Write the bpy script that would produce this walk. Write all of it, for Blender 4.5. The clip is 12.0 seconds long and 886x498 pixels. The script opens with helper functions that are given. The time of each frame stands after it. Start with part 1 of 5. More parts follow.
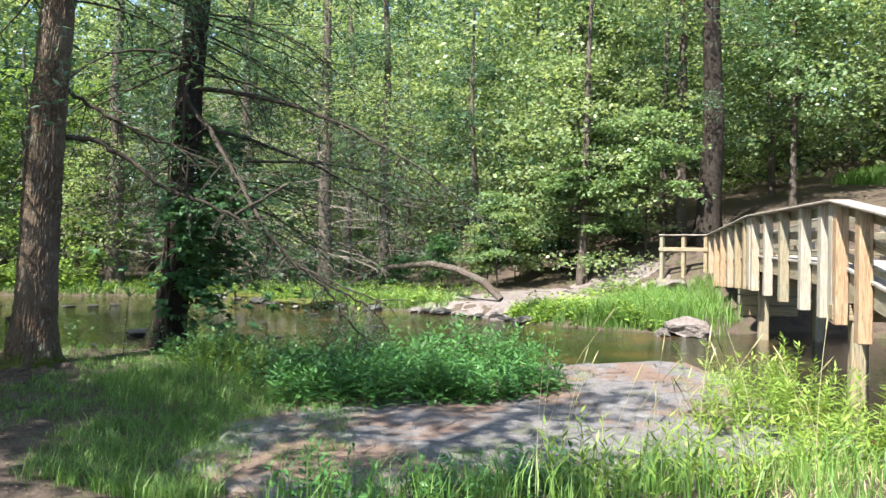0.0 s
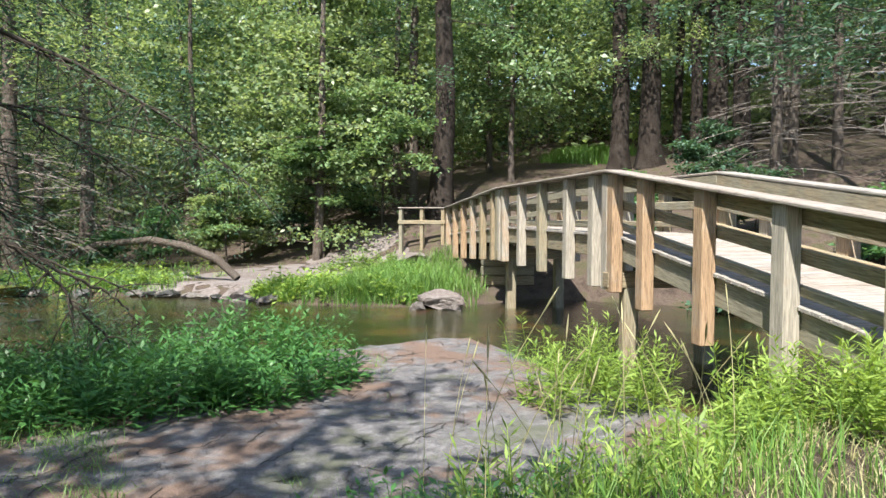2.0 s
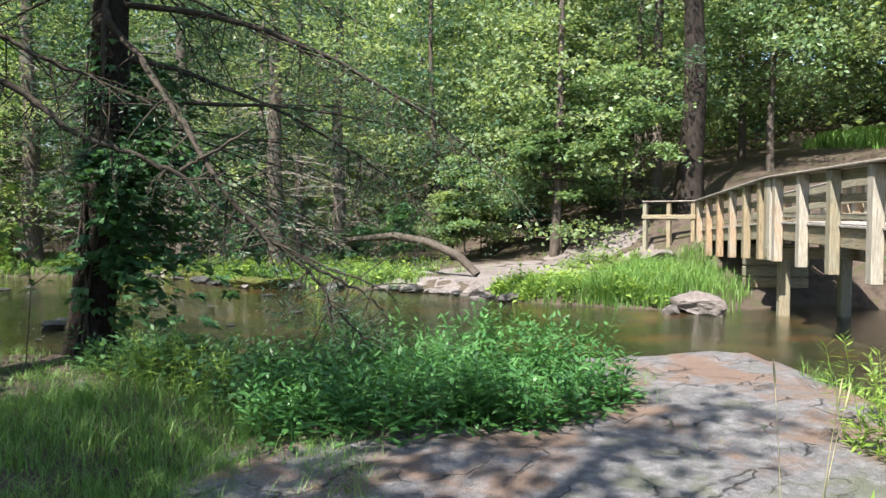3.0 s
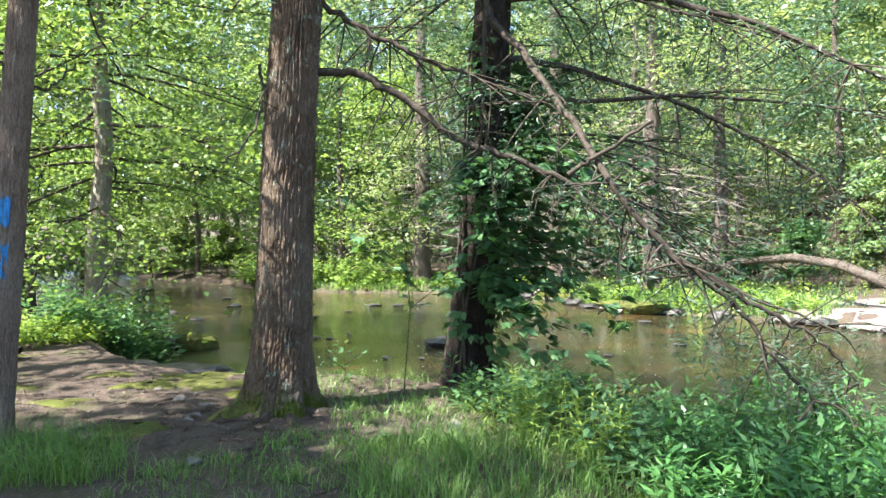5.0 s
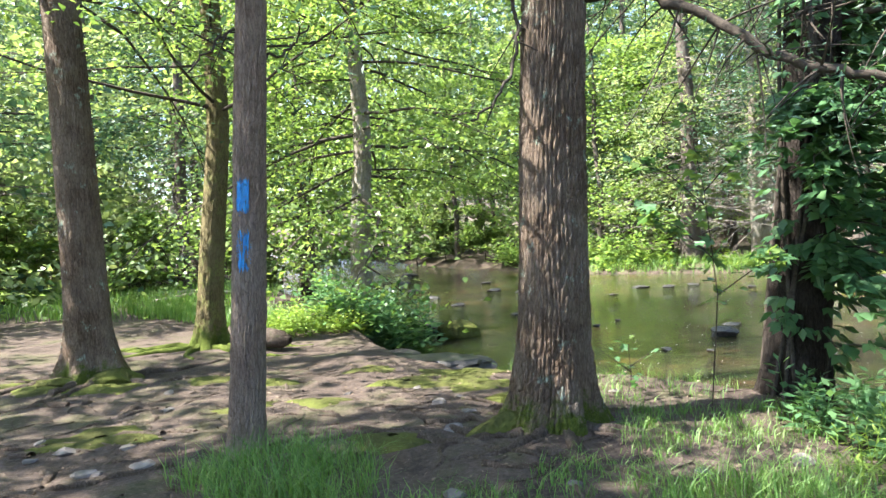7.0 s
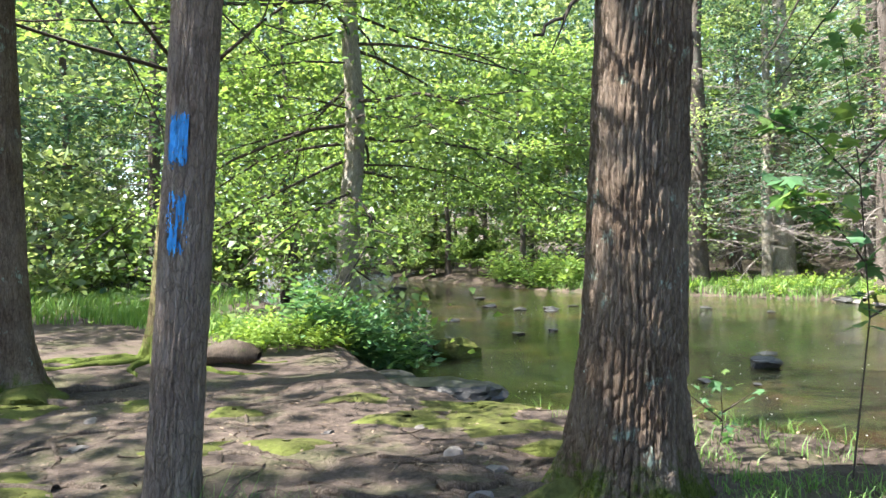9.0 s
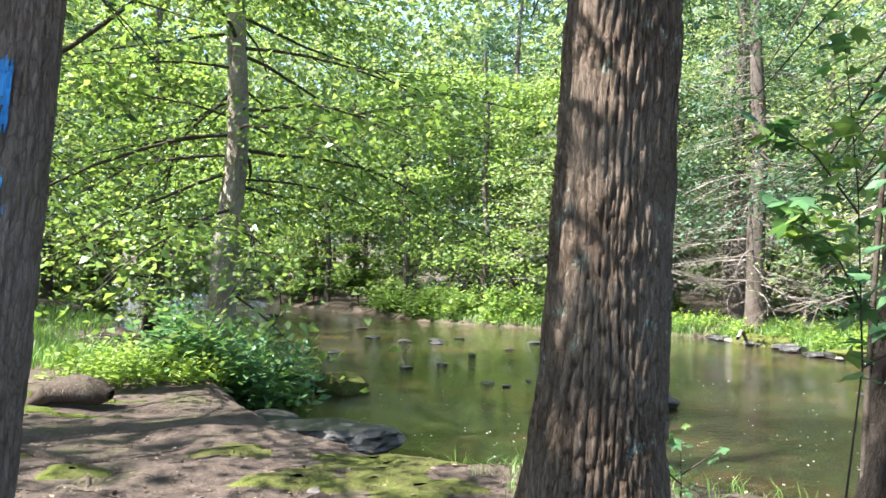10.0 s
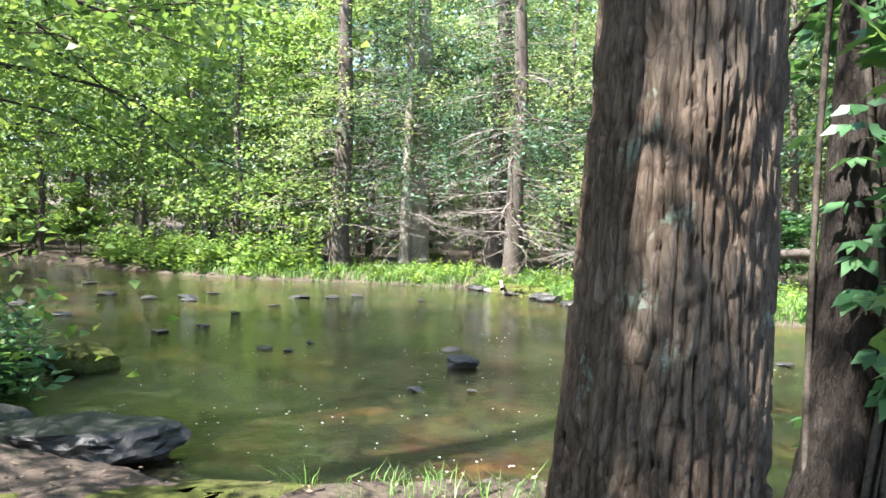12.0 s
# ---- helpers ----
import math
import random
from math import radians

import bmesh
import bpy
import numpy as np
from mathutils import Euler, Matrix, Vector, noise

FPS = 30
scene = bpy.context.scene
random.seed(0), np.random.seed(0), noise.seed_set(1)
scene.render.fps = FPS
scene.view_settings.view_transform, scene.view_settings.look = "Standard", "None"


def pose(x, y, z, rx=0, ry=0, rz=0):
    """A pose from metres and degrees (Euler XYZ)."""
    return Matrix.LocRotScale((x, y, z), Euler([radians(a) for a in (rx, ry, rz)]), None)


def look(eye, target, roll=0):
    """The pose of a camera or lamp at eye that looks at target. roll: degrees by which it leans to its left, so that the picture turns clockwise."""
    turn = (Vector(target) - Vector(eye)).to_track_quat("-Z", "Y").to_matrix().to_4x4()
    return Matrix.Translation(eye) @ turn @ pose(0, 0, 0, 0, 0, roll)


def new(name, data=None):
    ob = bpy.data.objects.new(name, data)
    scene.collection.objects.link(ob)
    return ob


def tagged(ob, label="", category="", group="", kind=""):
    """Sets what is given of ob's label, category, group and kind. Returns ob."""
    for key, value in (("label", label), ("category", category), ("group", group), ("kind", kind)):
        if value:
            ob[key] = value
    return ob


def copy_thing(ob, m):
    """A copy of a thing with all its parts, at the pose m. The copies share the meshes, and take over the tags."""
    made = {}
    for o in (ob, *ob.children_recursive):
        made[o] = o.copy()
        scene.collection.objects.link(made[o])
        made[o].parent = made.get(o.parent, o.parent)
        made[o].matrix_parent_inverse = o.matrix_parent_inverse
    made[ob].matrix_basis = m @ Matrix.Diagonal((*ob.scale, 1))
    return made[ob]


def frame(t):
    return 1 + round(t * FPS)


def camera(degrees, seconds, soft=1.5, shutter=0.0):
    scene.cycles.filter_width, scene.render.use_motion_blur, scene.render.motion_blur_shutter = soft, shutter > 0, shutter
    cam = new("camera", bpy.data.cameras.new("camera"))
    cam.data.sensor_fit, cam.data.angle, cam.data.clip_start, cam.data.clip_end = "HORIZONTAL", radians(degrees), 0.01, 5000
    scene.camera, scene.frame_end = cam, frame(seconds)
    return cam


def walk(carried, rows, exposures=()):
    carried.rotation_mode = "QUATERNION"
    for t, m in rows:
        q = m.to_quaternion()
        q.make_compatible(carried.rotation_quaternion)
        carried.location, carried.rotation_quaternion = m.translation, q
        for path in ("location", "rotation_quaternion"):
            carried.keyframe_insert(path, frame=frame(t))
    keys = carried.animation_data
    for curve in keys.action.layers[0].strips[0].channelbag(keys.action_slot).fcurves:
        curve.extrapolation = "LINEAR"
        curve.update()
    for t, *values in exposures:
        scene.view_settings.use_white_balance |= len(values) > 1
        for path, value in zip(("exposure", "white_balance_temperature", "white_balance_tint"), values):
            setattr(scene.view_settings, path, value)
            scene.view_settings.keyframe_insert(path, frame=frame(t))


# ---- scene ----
cam = camera(62.8, 12.0)
EXPOSURES = ((0, 1.85, 6450, 10), (0.9, 1.55, 6450, 10), (2.0, 1.4, 6400, 10), (3.2, 1.65, 6400, 10), (4.8, 2.45, 6350, 11), (6.5, 2.75, 6350, 12), (9, 2.6, 6250, 12), (11, 2.55, 6150, 13), (12, 2.65, 6100, 13))
PATH = [
    (0, (-2.435, -11.295, 1.646), (-1.103, -9.803, 1.631), 0.5),
    (0.5, (-2.39, -10.881, 1.614), (-0.785, -9.691, 1.526), 0.6),
    (1, (-2.288, -10.508, 1.579), (-0.597, -9.448, 1.451), 0.9),
    (1.5, (-2.117, -10.071, 1.567), (-0.365, -9.115, 1.454), 0.8),
    (2, (-1.91, -9.563, 1.563), (-0.109, -8.697, 1.485), 0.3),
    (2.5, (-1.631, -9.143, 1.546), (0.089, -8.125, 1.482), 0.4),
    (3, (-1.298, -8.656, 1.57), (0.151, -7.28, 1.477), -0.1),
    (3.2, (-1.25, -8.485, 1.571), (0.073, -6.988, 1.463), -0.6),
    (4.8, (-0.684, -7.17, 1.514), (0.037, -5.305, 1.473), -1.2),
    (5, (-0.649, -6.995, 1.503), (-0.019, -5.097, 1.475), -0.5),
    (5.2, (-0.614, -6.844, 1.488), (-0.109, -4.909, 1.478), 0.7),
    (5.5, (-0.565, -6.641, 1.457), (-0.261, -4.664, 1.43), 0.7),
    (6, (-0.474, -6.265, 1.451), (-0.354, -4.271, 1.356), -0.0),
    (6.5, (-0.53, -5.877, 1.444), (-0.484, -3.881, 1.335), -1.9),
    (7, (-0.599, -5.552, 1.435), (-0.653, -3.553, 1.379), -3.3),
    (7.2, (-0.628, -5.399, 1.439), (-0.776, -3.405, 1.406), -3.4),
    (8.8, (-0.878, -3.995, 1.232), (-0.987, -1.999, 1.217), -1.3),
    (9, (-0.896, -3.786, 1.234), (-0.909, -1.786, 1.221), -1.1),
    (9.5, (-0.997, -3.308, 1.221), (-0.846, -1.314, 1.255), -0.0),
    (10, (-1.1, -2.891, 1.203), (-0.777, -0.918, 1.27), 0.9),
    (10.5, (-1.198, -2.422, 1.205), (-0.641, -0.501, 1.254), 1.9),
    (11, (-1.338, -2.026, 1.208), (-0.54, -0.193, 1.251), 2.6),
    (11.5, (-1.391, -1.673, 1.206), (-0.42, 0.076, 1.202), 2.1),
    (12, (-1.417, -1.341, 1.215), (-0.421, 0.393, 1.156), 1.8),
]
walk(cam, [(t, look(eye, target, roll)) for t, eye, target, roll in PATH], EXPOSURES)

# ---- light ----
world = bpy.data.worlds.new("sky")
scene.world = world
world.use_nodes = True
wn = world.node_tree.nodes
wn.clear()
sky = wn.new("ShaderNodeTexSky")
sky.sky_type, sky.sun_disc = "NISHITA", False
SUN_EL, SUN_AZ = 56.0, 260.0   # azimuth clockwise from +y: where the sun stands
sky.sun_elevation, sky.sun_rotation = radians(SUN_EL), radians(SUN_AZ)
bg = wn.new("ShaderNodeBackground")
bg.inputs["Strength"].default_value = 0.11
wo = wn.new("ShaderNodeOutputWorld")
world.node_tree.links.new(sky.outputs[0], bg.inputs[0])
world.node_tree.links.new(bg.outputs[0], wo.inputs[0])
sun_data = bpy.data.lights.new("sun", "SUN")
sun_data.energy, sun_data.angle, sun_data.color = 5.0, radians(0.6), (1.0, 0.95, 0.86)
sun = new("sun", sun_data)
sa, se = radians(SUN_AZ), radians(SUN_EL)
sun.matrix_world = look((math.sin(sa) * math.cos(se) * 60, math.cos(sa) * math.cos(se) * 60, math.sin(se) * 60), (0, 0, 0))

# ---- materials ----
def mat_new(name):
    m = bpy.data.materials.new(name)
    m.use_nodes = True
    nt = m.node_tree
    return m, nt, nt.nodes["Principled BSDF"]


def ramp(nt, fac, stops):
    r = nt.nodes.new("ShaderNodeValToRGB")
    els = r.color_ramp.elements
    while len(els) < len(stops):
        els.new(0.5)
    for e, (p, c) in zip(els, stops):
        e.position, e.color = p, (*c, 1)
    nt.links.new(fac, r.inputs[0])
    return r.outputs[0]


def coords(nt, scale=(1, 1, 1), which="Object"):
    tc = nt.nodes.new("ShaderNodeTexCoord")
    mp = nt.nodes.new("ShaderNodeMapping")
    mp.inputs["Scale"].default_value = scale
    nt.links.new(tc.outputs[which], mp.inputs[0])
    return mp.outputs[0]


def noise_tex(nt, vec, scale, detail=5, rough=0.6, distort=0.0):
    n = nt.nodes.new("ShaderNodeTexNoise")
    n.inputs["Scale"].default_value, n.inputs["Detail"].default_value = scale, detail
    n.inputs["Roughness"].default_value, n.inputs["Distortion"].default_value = rough, distort
    nt.links.new(vec, n.inputs["Vector"])
    return n.outputs[0]


def mix(nt, fac, a, b, mode="MIX"):
    n = nt.nodes.new("ShaderNodeMix")
    n.data_type, n.blend_type = "RGBA", mode
    for sock, v in ((n.inputs[0], fac), (n.inputs[6], a), (n.inputs[7], b)):
        if isinstance(v, (int, float)):
            sock.default_value = v
        elif isinstance(v, tuple):
            sock.default_value = (*v, 1)
        else:
            nt.links.new(v, sock)
    return n.outputs[2]


def bump(nt, bsdf, height, strength, dist):
    b = nt.nodes.new("ShaderNodeBump")
    b.inputs["Strength"].default_value, b.inputs["Distance"].default_value = strength, dist
    nt.links.new(height, b.inputs["Height"])
    nt.links.new(b.outputs[0], bsdf.inputs["Normal"])


def math_node(nt, op, a, b=0.0):
    n = nt.nodes.new("ShaderNodeMath")
    n.operation = op
    for sock, v in zip(n.inputs, (a, b)):
        if isinstance(v, (int, float)):
            sock.default_value = v
        else:
            nt.links.new(v, sock)
    return n.outputs[0]


def leaf_material(name, dark, mid, light, translucent=0.35, rough=0.5, spread=0.6):
    """Thin leaves: colour varies leaf by leaf and in clumps; light shines through."""
    m, nt, b = mat_new(name)
    geo = nt.nodes.new("ShaderNodeNewGeometry")
    big = noise_tex(nt, coords(nt), spread, 2)
    f = math_node(nt, "ADD", math_node(nt, "MULTIPLY", geo.outputs["Random Per Island"], 0.55),
                  math_node(nt, "MULTIPLY", big, 0.5))
    col = ramp(nt, f, ((0.12, dark), (0.5, mid), (0.92, light)))
    nt.links.new(col, b.inputs["Base Color"])
    b.inputs["Roughness"].default_value = rough
    b.inputs["Specular IOR Level"].default_value = 0.5
    tr = nt.nodes.new("ShaderNodeBsdfTranslucent")
    nt.links.new(mix(nt, 1.0, col, (1.0, 0.95, 0.55), "MULTIPLY"), tr.inputs[0])
    ms = nt.nodes.new("ShaderNodeMixShader")
    ms.inputs[0].default_value = translucent
    nt.links.new(b.outputs[0], ms.inputs[1])
    nt.links.new(tr.outputs[0], ms.inputs[2])
    nt.links.new(ms.outputs[0], nt.nodes["Material Output"].inputs[0])
    return m


def bark_material(name, dark, mid, light, lichen=(0.3, 0.36, 0.3), lichen_amount=0.62, moss=0.0, plate=38.0):
    """Vertical flaky plates parted by dark furrows, with lichen spots and moss at the foot."""
    m, nt, b = mat_new(name)
    warp = nt.nodes.new("ShaderNodeVectorMath")
    warp.operation = "MULTIPLY_ADD"
    wn_ = nt.nodes.new("ShaderNodeTexNoise")
    wn_.inputs["Scale"].default_value, wn_.inputs["Detail"].default_value = 7, 3
    nt.links.new(coords(nt, (1, 1, 0.6)), wn_.inputs["Vector"])
    nt.links.new(wn_.outputs["Color"], warp.inputs[0])
    warp.inputs[1].default_value = (0.06, 0.06, 0.05)
    nt.links.new(coords(nt, (1, 1, 0.27)), warp.inputs[2])
    vo = nt.nodes.new("ShaderNodeTexVoronoi")
    vo.feature = "DISTANCE_TO_EDGE"
    vo.inputs["Scale"].default_value = plate
    nt.links.new(warp.outputs[0], vo.inputs["Vector"])
    crack = ramp(nt, vo.outputs["Distance"], ((0.0, (0, 0, 0)), (0.22, (1, 1, 1))))
    ridge = noise_tex(nt, coords(nt, (1, 1, 0.11)), 38, 8, 0.72, 1.1)
    flake = noise_tex(nt, coords(nt, (1, 1, 0.4)), 26, 6, 0.7, 0.8)
    fine = noise_tex(nt, coords(nt, (1, 1, 0.5)), 95, 5, 0.75)
    stain = noise_tex(nt, coords(nt), 1.9, 5, 0.62)
    col = ramp(nt, math_node(nt, "ADD", math_node(nt, "MULTIPLY", ridge, 0.65), math_node(nt, "MULTIPLY", flake, 0.35)), ((0.36, dark), (0.5, mid), (0.63, light)))
    col = mix(nt, 0.3, col, ramp(nt, fine, ((0.3, dark), (0.7, light))))
    col = mix(nt, ramp(nt, stain, ((0.42, (0, 0, 0)), (0.62, (0.6, 0.6, 0.6)))), col, (light[0] * 0.95, light[1], light[2] * 1.02))
    col = mix(nt, ramp(nt, vo.outputs["Distance"], ((0.0, (0.4, 0.4, 0.4)), (0.12, (0, 0, 0)))), col, tuple(v * 0.8 for v in dark))
    spots = noise_tex(nt, coords(nt), 5.0, 5, 0.66)
    sm = ramp(nt, spots, ((lichen_amount, (0, 0, 0)), (lichen_amount + 0.04, (1, 1, 1))))
    col = mix(nt, math_node(nt, "MULTIPLY", math_node(nt, "MULTIPLY", sm, 0.8), crack), col, lichen)
    if moss:
        sep = nt.nodes.new("ShaderNodeSeparateXYZ")
        tc = nt.nodes.new("ShaderNodeTexCoord")
        nt.links.new(tc.outputs["Object"], sep.inputs[0])
        hgt = math_node(nt, "SUBTRACT", moss, sep.outputs[2])
        lump = noise_tex(nt, coords(nt), 7, 4, 0.7)
        f = math_node(nt, "ADD", math_node(nt, "MULTIPLY", hgt, 2.2), math_node(nt, "MULTIPLY", math_node(nt, "SUBTRACT", lump, 0.5), 2.4))
        mossy = ramp(nt, fine, ((0.3, (0.035, 0.055, 0.01)), (0.7, (0.16, 0.2, 0.035))))
        col = mix(nt, ramp(nt, f, ((0.3, (0, 0, 0)), (0.7, (1, 1, 1)))), col, mossy)
    nt.links.new(col, b.inputs["Base Color"])
    b.inputs["Roughness"].default_value = 0.92
    b.inputs["Specular IOR Level"].default_value = 0.15
    h = math_node(nt, "ADD", math_node(nt, "MULTIPLY", crack, 0.22), math_node(nt, "ADD", math_node(nt, "ADD", math_node(nt, "MULTIPLY", ridge, 1.2), math_node(nt, "MULTIPLY", flake, 0.6)), math_node(nt, "MULTIPLY", fine, 0.25)))
    bump(nt, b, h, 1.0, 0.04)
    return m


def rough_material(name, stops, scale, stops2=None, scale2=2.0, amount=0.5, rough=0.9, bumps=0.5, dist=0.02, squash=(1, 1, 1), spec=0.3):
    m, nt, b = mat_new(name)
    fine = noise_tex(nt, coords(nt, squash), scale, 7, 0.68)
    col = ramp(nt, fine, stops)
    if stops2:
        big = noise_tex(nt, coords(nt), scale2, 4, 0.6)
        col = mix(nt, amount, col, ramp(nt, big, stops2))
    nt.links.new(col, b.inputs["Base Color"])
    b.inputs["Roughness"].default_value = rough
    b.inputs["Specular IOR Level"].default_value = spec
    bump(nt, b, fine, bumps, dist)
    return m


BARK_PINE = bark_material("bark_hemlock", (0.034, 0.022, 0.015), (0.165, 0.112, 0.076), (0.35, 0.27, 0.205), (0.4, 0.5, 0.4), 0.6, 0.35)
# near-black bark: the leaf shade over the creeper trunk is put into its colour
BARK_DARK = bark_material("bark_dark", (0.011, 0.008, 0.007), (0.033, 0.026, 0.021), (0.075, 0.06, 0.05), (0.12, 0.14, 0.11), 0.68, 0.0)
BARK_GREY = bark_material("bark_grey", (0.085, 0.06, 0.046), (0.28, 0.205, 0.16), (0.44, 0.345, 0.285), (0.22, 0.25, 0.22), 0.7, 0.15, 46.0)
BARK_MOSSY = bark_material("bark_mossy", (0.05, 0.042, 0.02), (0.15, 0.12, 0.06), (0.27, 0.22, 0.11), (0.2, 0.21, 0.07), 0.5, 0.5)
BARK_PALE = bark_material("bark_pale", (0.085, 0.068, 0.05), (0.27, 0.225, 0.17), (0.56, 0.5, 0.42), (0.2, 0.21, 0.1), 0.6, 0.0)
BARK_FAR = bark_material("bark_far", (0.04, 0.032, 0.026), (0.11, 0.088, 0.07), (0.2, 0.165, 0.14), (0.18, 0.2, 0.16), 0.66, 0.0)
ROOT_BARK = bark_material("root_bark", (0.03, 0.021, 0.015), (0.1, 0.074, 0.056), (0.21, 0.165, 0.13), (0.1, 0.11, 0.05), 0.6, 0.0)
TWIG = rough_material("twig_bark", ((0.3, (0.025, 0.02, 0.016)), (0.7, (0.085, 0.07, 0.055))), 30, spec=0.2)
DEADWOOD = rough_material("dead_wood", ((0.3, (0.12, 0.1, 0.085)), (0.7, (0.36, 0.31, 0.26))), 12, squash=(1, 1, 1))
LEAF_BRIGHT = leaf_material("leaf_maple", (0.07, 0.15, 0.042), (0.185, 0.3, 0.085), (0.34, 0.46, 0.16), 0.55, 0.42)
LEAF_PALE = leaf_material("leaf_sapling", (0.07, 0.15, 0.06), (0.17, 0.28, 0.13), (0.34, 0.44, 0.25), 0.45, 0.35)
LEAF_CREEPER = leaf_material("leaf_creeper", (0.035, 0.1, 0.042), (0.09, 0.205, 0.085), (0.18, 0.32, 0.14), 0.5, 0.4)
LEAF_WEED = leaf_material("leaf_weed", (0.03, 0.1, 0.03), (0.065, 0.185, 0.05), (0.13, 0.29, 0.08), 0.38)
LEAF_LIME = leaf_material("leaf_goldenrod", (0.1, 0.18, 0.03), (0.22, 0.34, 0.06), (0.36, 0.48, 0.12), 0.45)
NEEDLE = leaf_material("hemlock_needles", (0.028, 0.068, 0.042), (0.065, 0.14, 0.082), (0.15, 0.24, 0.15), 0.4, 0.5)
GRASS = leaf_material("grass_blades", (0.055, 0.14, 0.025), (0.12, 0.25, 0.045), (0.24, 0.37, 0.09), 0.35, 0.5, 0.9)
STRAW = leaf_material("grass_stems", (0.25, 0.24, 0.12), (0.38, 0.35, 0.18), (0.5, 0.46, 0.28), 0.3)
# paler and greyer than the near leaves: distance haze put into the colour
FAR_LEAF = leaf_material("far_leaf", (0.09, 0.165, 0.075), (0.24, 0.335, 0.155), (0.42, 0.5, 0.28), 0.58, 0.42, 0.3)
GREY_TWIG = rough_material("dead_twigs", ((0.3, (0.14, 0.12, 0.105)), (0.7, (0.33, 0.29, 0.255))), 10)
SOIL = rough_material("soil", ((0.3, (0.016, 0.011, 0.008)), (0.5, (0.07, 0.05, 0.039)), (0.72, (0.2, 0.152, 0.12))), 26,
                      ((0.36, (0.03, 0.022, 0.017)), (0.5, (0.1, 0.075, 0.06)), (0.62, (0.06, 0.066, 0.024))), 1.7, 0.55, 0.95, 1.0, 0.04)
STONE = rough_material("stone", ((0.3, (0.06, 0.055, 0.052)), (0.55, (0.15, 0.135, 0.125)), (0.8, (0.3, 0.28, 0.26))), 9,
                       ((0.4, (0.09, 0.08, 0.07)), (0.6, (0.2, 0.18, 0.165))), 1.5, 0.4, 0.75, 0.7, 0.03)
WET_STONE = rough_material("wet_stone", ((0.3, (0.01, 0.01, 0.01)), (0.6, (0.03, 0.029, 0.027)), (0.85, (0.075, 0.072, 0.068))), 12, rough=0.5, bumps=0.7, dist=0.02, spec=0.5)
MOSS = rough_material("moss", ((0.3, (0.03, 0.04, 0.012)), (0.7, (0.11, 0.125, 0.035))), 30, ((0.4, (0.06, 0.048, 0.025)), (0.6, (0.12, 0.135, 0.03))), 3, 0.4, 1.0, 1.0, 0.03, spec=0.1)
def shelf_material():
    """Grey layered bedrock with thin dark cracks, lichen speckle and patches of brown litter."""
    m, nt, b = mat_new("shelf_rock")
    wv = nt.nodes.new("ShaderNodeTexNoise")
    wv.inputs["Scale"].default_value, wv.inputs["Detail"].default_value = 1.6, 4
    nt.links.new(coords(nt), wv.inputs["Vector"])
    ma = nt.nodes.new("ShaderNodeVectorMath")
    ma.operation = "MULTIPLY_ADD"
    ma.inputs[1].default_value = (2.2, 2.2, 0.2)
    nt.links.new(wv.outputs["Color"], ma.inputs[0])
    nt.links.new(coords(nt, (1.5, 3.0, 1)), ma.inputs[2])
    vo = nt.nodes.new("ShaderNodeTexVoronoi")
    vo.feature = "DISTANCE_TO_EDGE"
    vo.inputs["Scale"].default_value = 0.8
    nt.links.new(ma.outputs[0], vo.inputs["Vector"])
    gate = ramp(nt, noise_tex(nt, coords(nt), 1.9, 3, 0.6), ((0.5, (0, 0, 0)), (0.58, (1, 1, 1))))
    crack = math_node(nt, "MAXIMUM", ramp(nt, vo.outputs["Distance"], ((0.0, (0, 0, 0)), (0.03, (1, 1, 1)))), math_node(nt, "SUBTRACT", 1.0, gate))
    mid_ = noise_tex(nt, coords(nt), 9, 7, 0.7, 0.4)
    fine = noise_tex(nt, coords(nt), 60, 5, 0.75)
    col = ramp(nt, mid_, ((0.32, (0.022, 0.02, 0.021)), (0.5, (0.08, 0.074, 0.079)), (0.68, (0.22, 0.21, 0.218))))
    col = mix(nt, 0.35, col, ramp(nt, fine, ((0.32, (0.05, 0.047, 0.047)), (0.68, (0.4, 0.39, 0.39)))))
    patch = noise_tex(nt, coords(nt), 0.75, 5, 0.65)
    col = mix(nt, ramp(nt, patch, ((0.47, (0, 0, 0)), (0.56, (0.85, 0.85, 0.85)))), col, ramp(nt, fine, ((0.3, (0.075, 0.045, 0.032)), (0.7, (0.23, 0.145, 0.1)))))
    col = mix(nt, ramp(nt, patch, ((0.36, (0.6, 0.6, 0.6)), (0.42, (0, 0, 0)))), col, (0.075, 0.085, 0.04))
    col = mix(nt, math_node(nt, "MULTIPLY", math_node(nt, "SUBTRACT", 1.0, crack), 0.85), col, (0.022, 0.02, 0.019))
    nt.links.new(col, b.inputs["Base Color"])
    b.inputs["Roughness"].default_value = 0.85
    h = math_node(nt, "ADD", math_node(nt, "MULTIPLY", crack, 0.8), math_node(nt, "ADD", math_node(nt, "MULTIPLY", mid_, 0.9), math_node(nt, "MULTIPLY", fine, 0.2)))
    bump(nt, b, h, 1.0, 0.05)
    return m


SHELF = shelf_material()
BAR = rough_material("gravel_rock", ((0.3, (0.07, 0.06, 0.056)), (0.55, (0.18, 0.158, 0.15)), (0.8, (0.34, 0.31, 0.3))), 9,
                     ((0.4, (0.13, 0.1, 0.085)), (0.6, (0.24, 0.215, 0.205))), 0.7, 0.4, 0.9, 0.8, 0.05, (1, 1, 2))


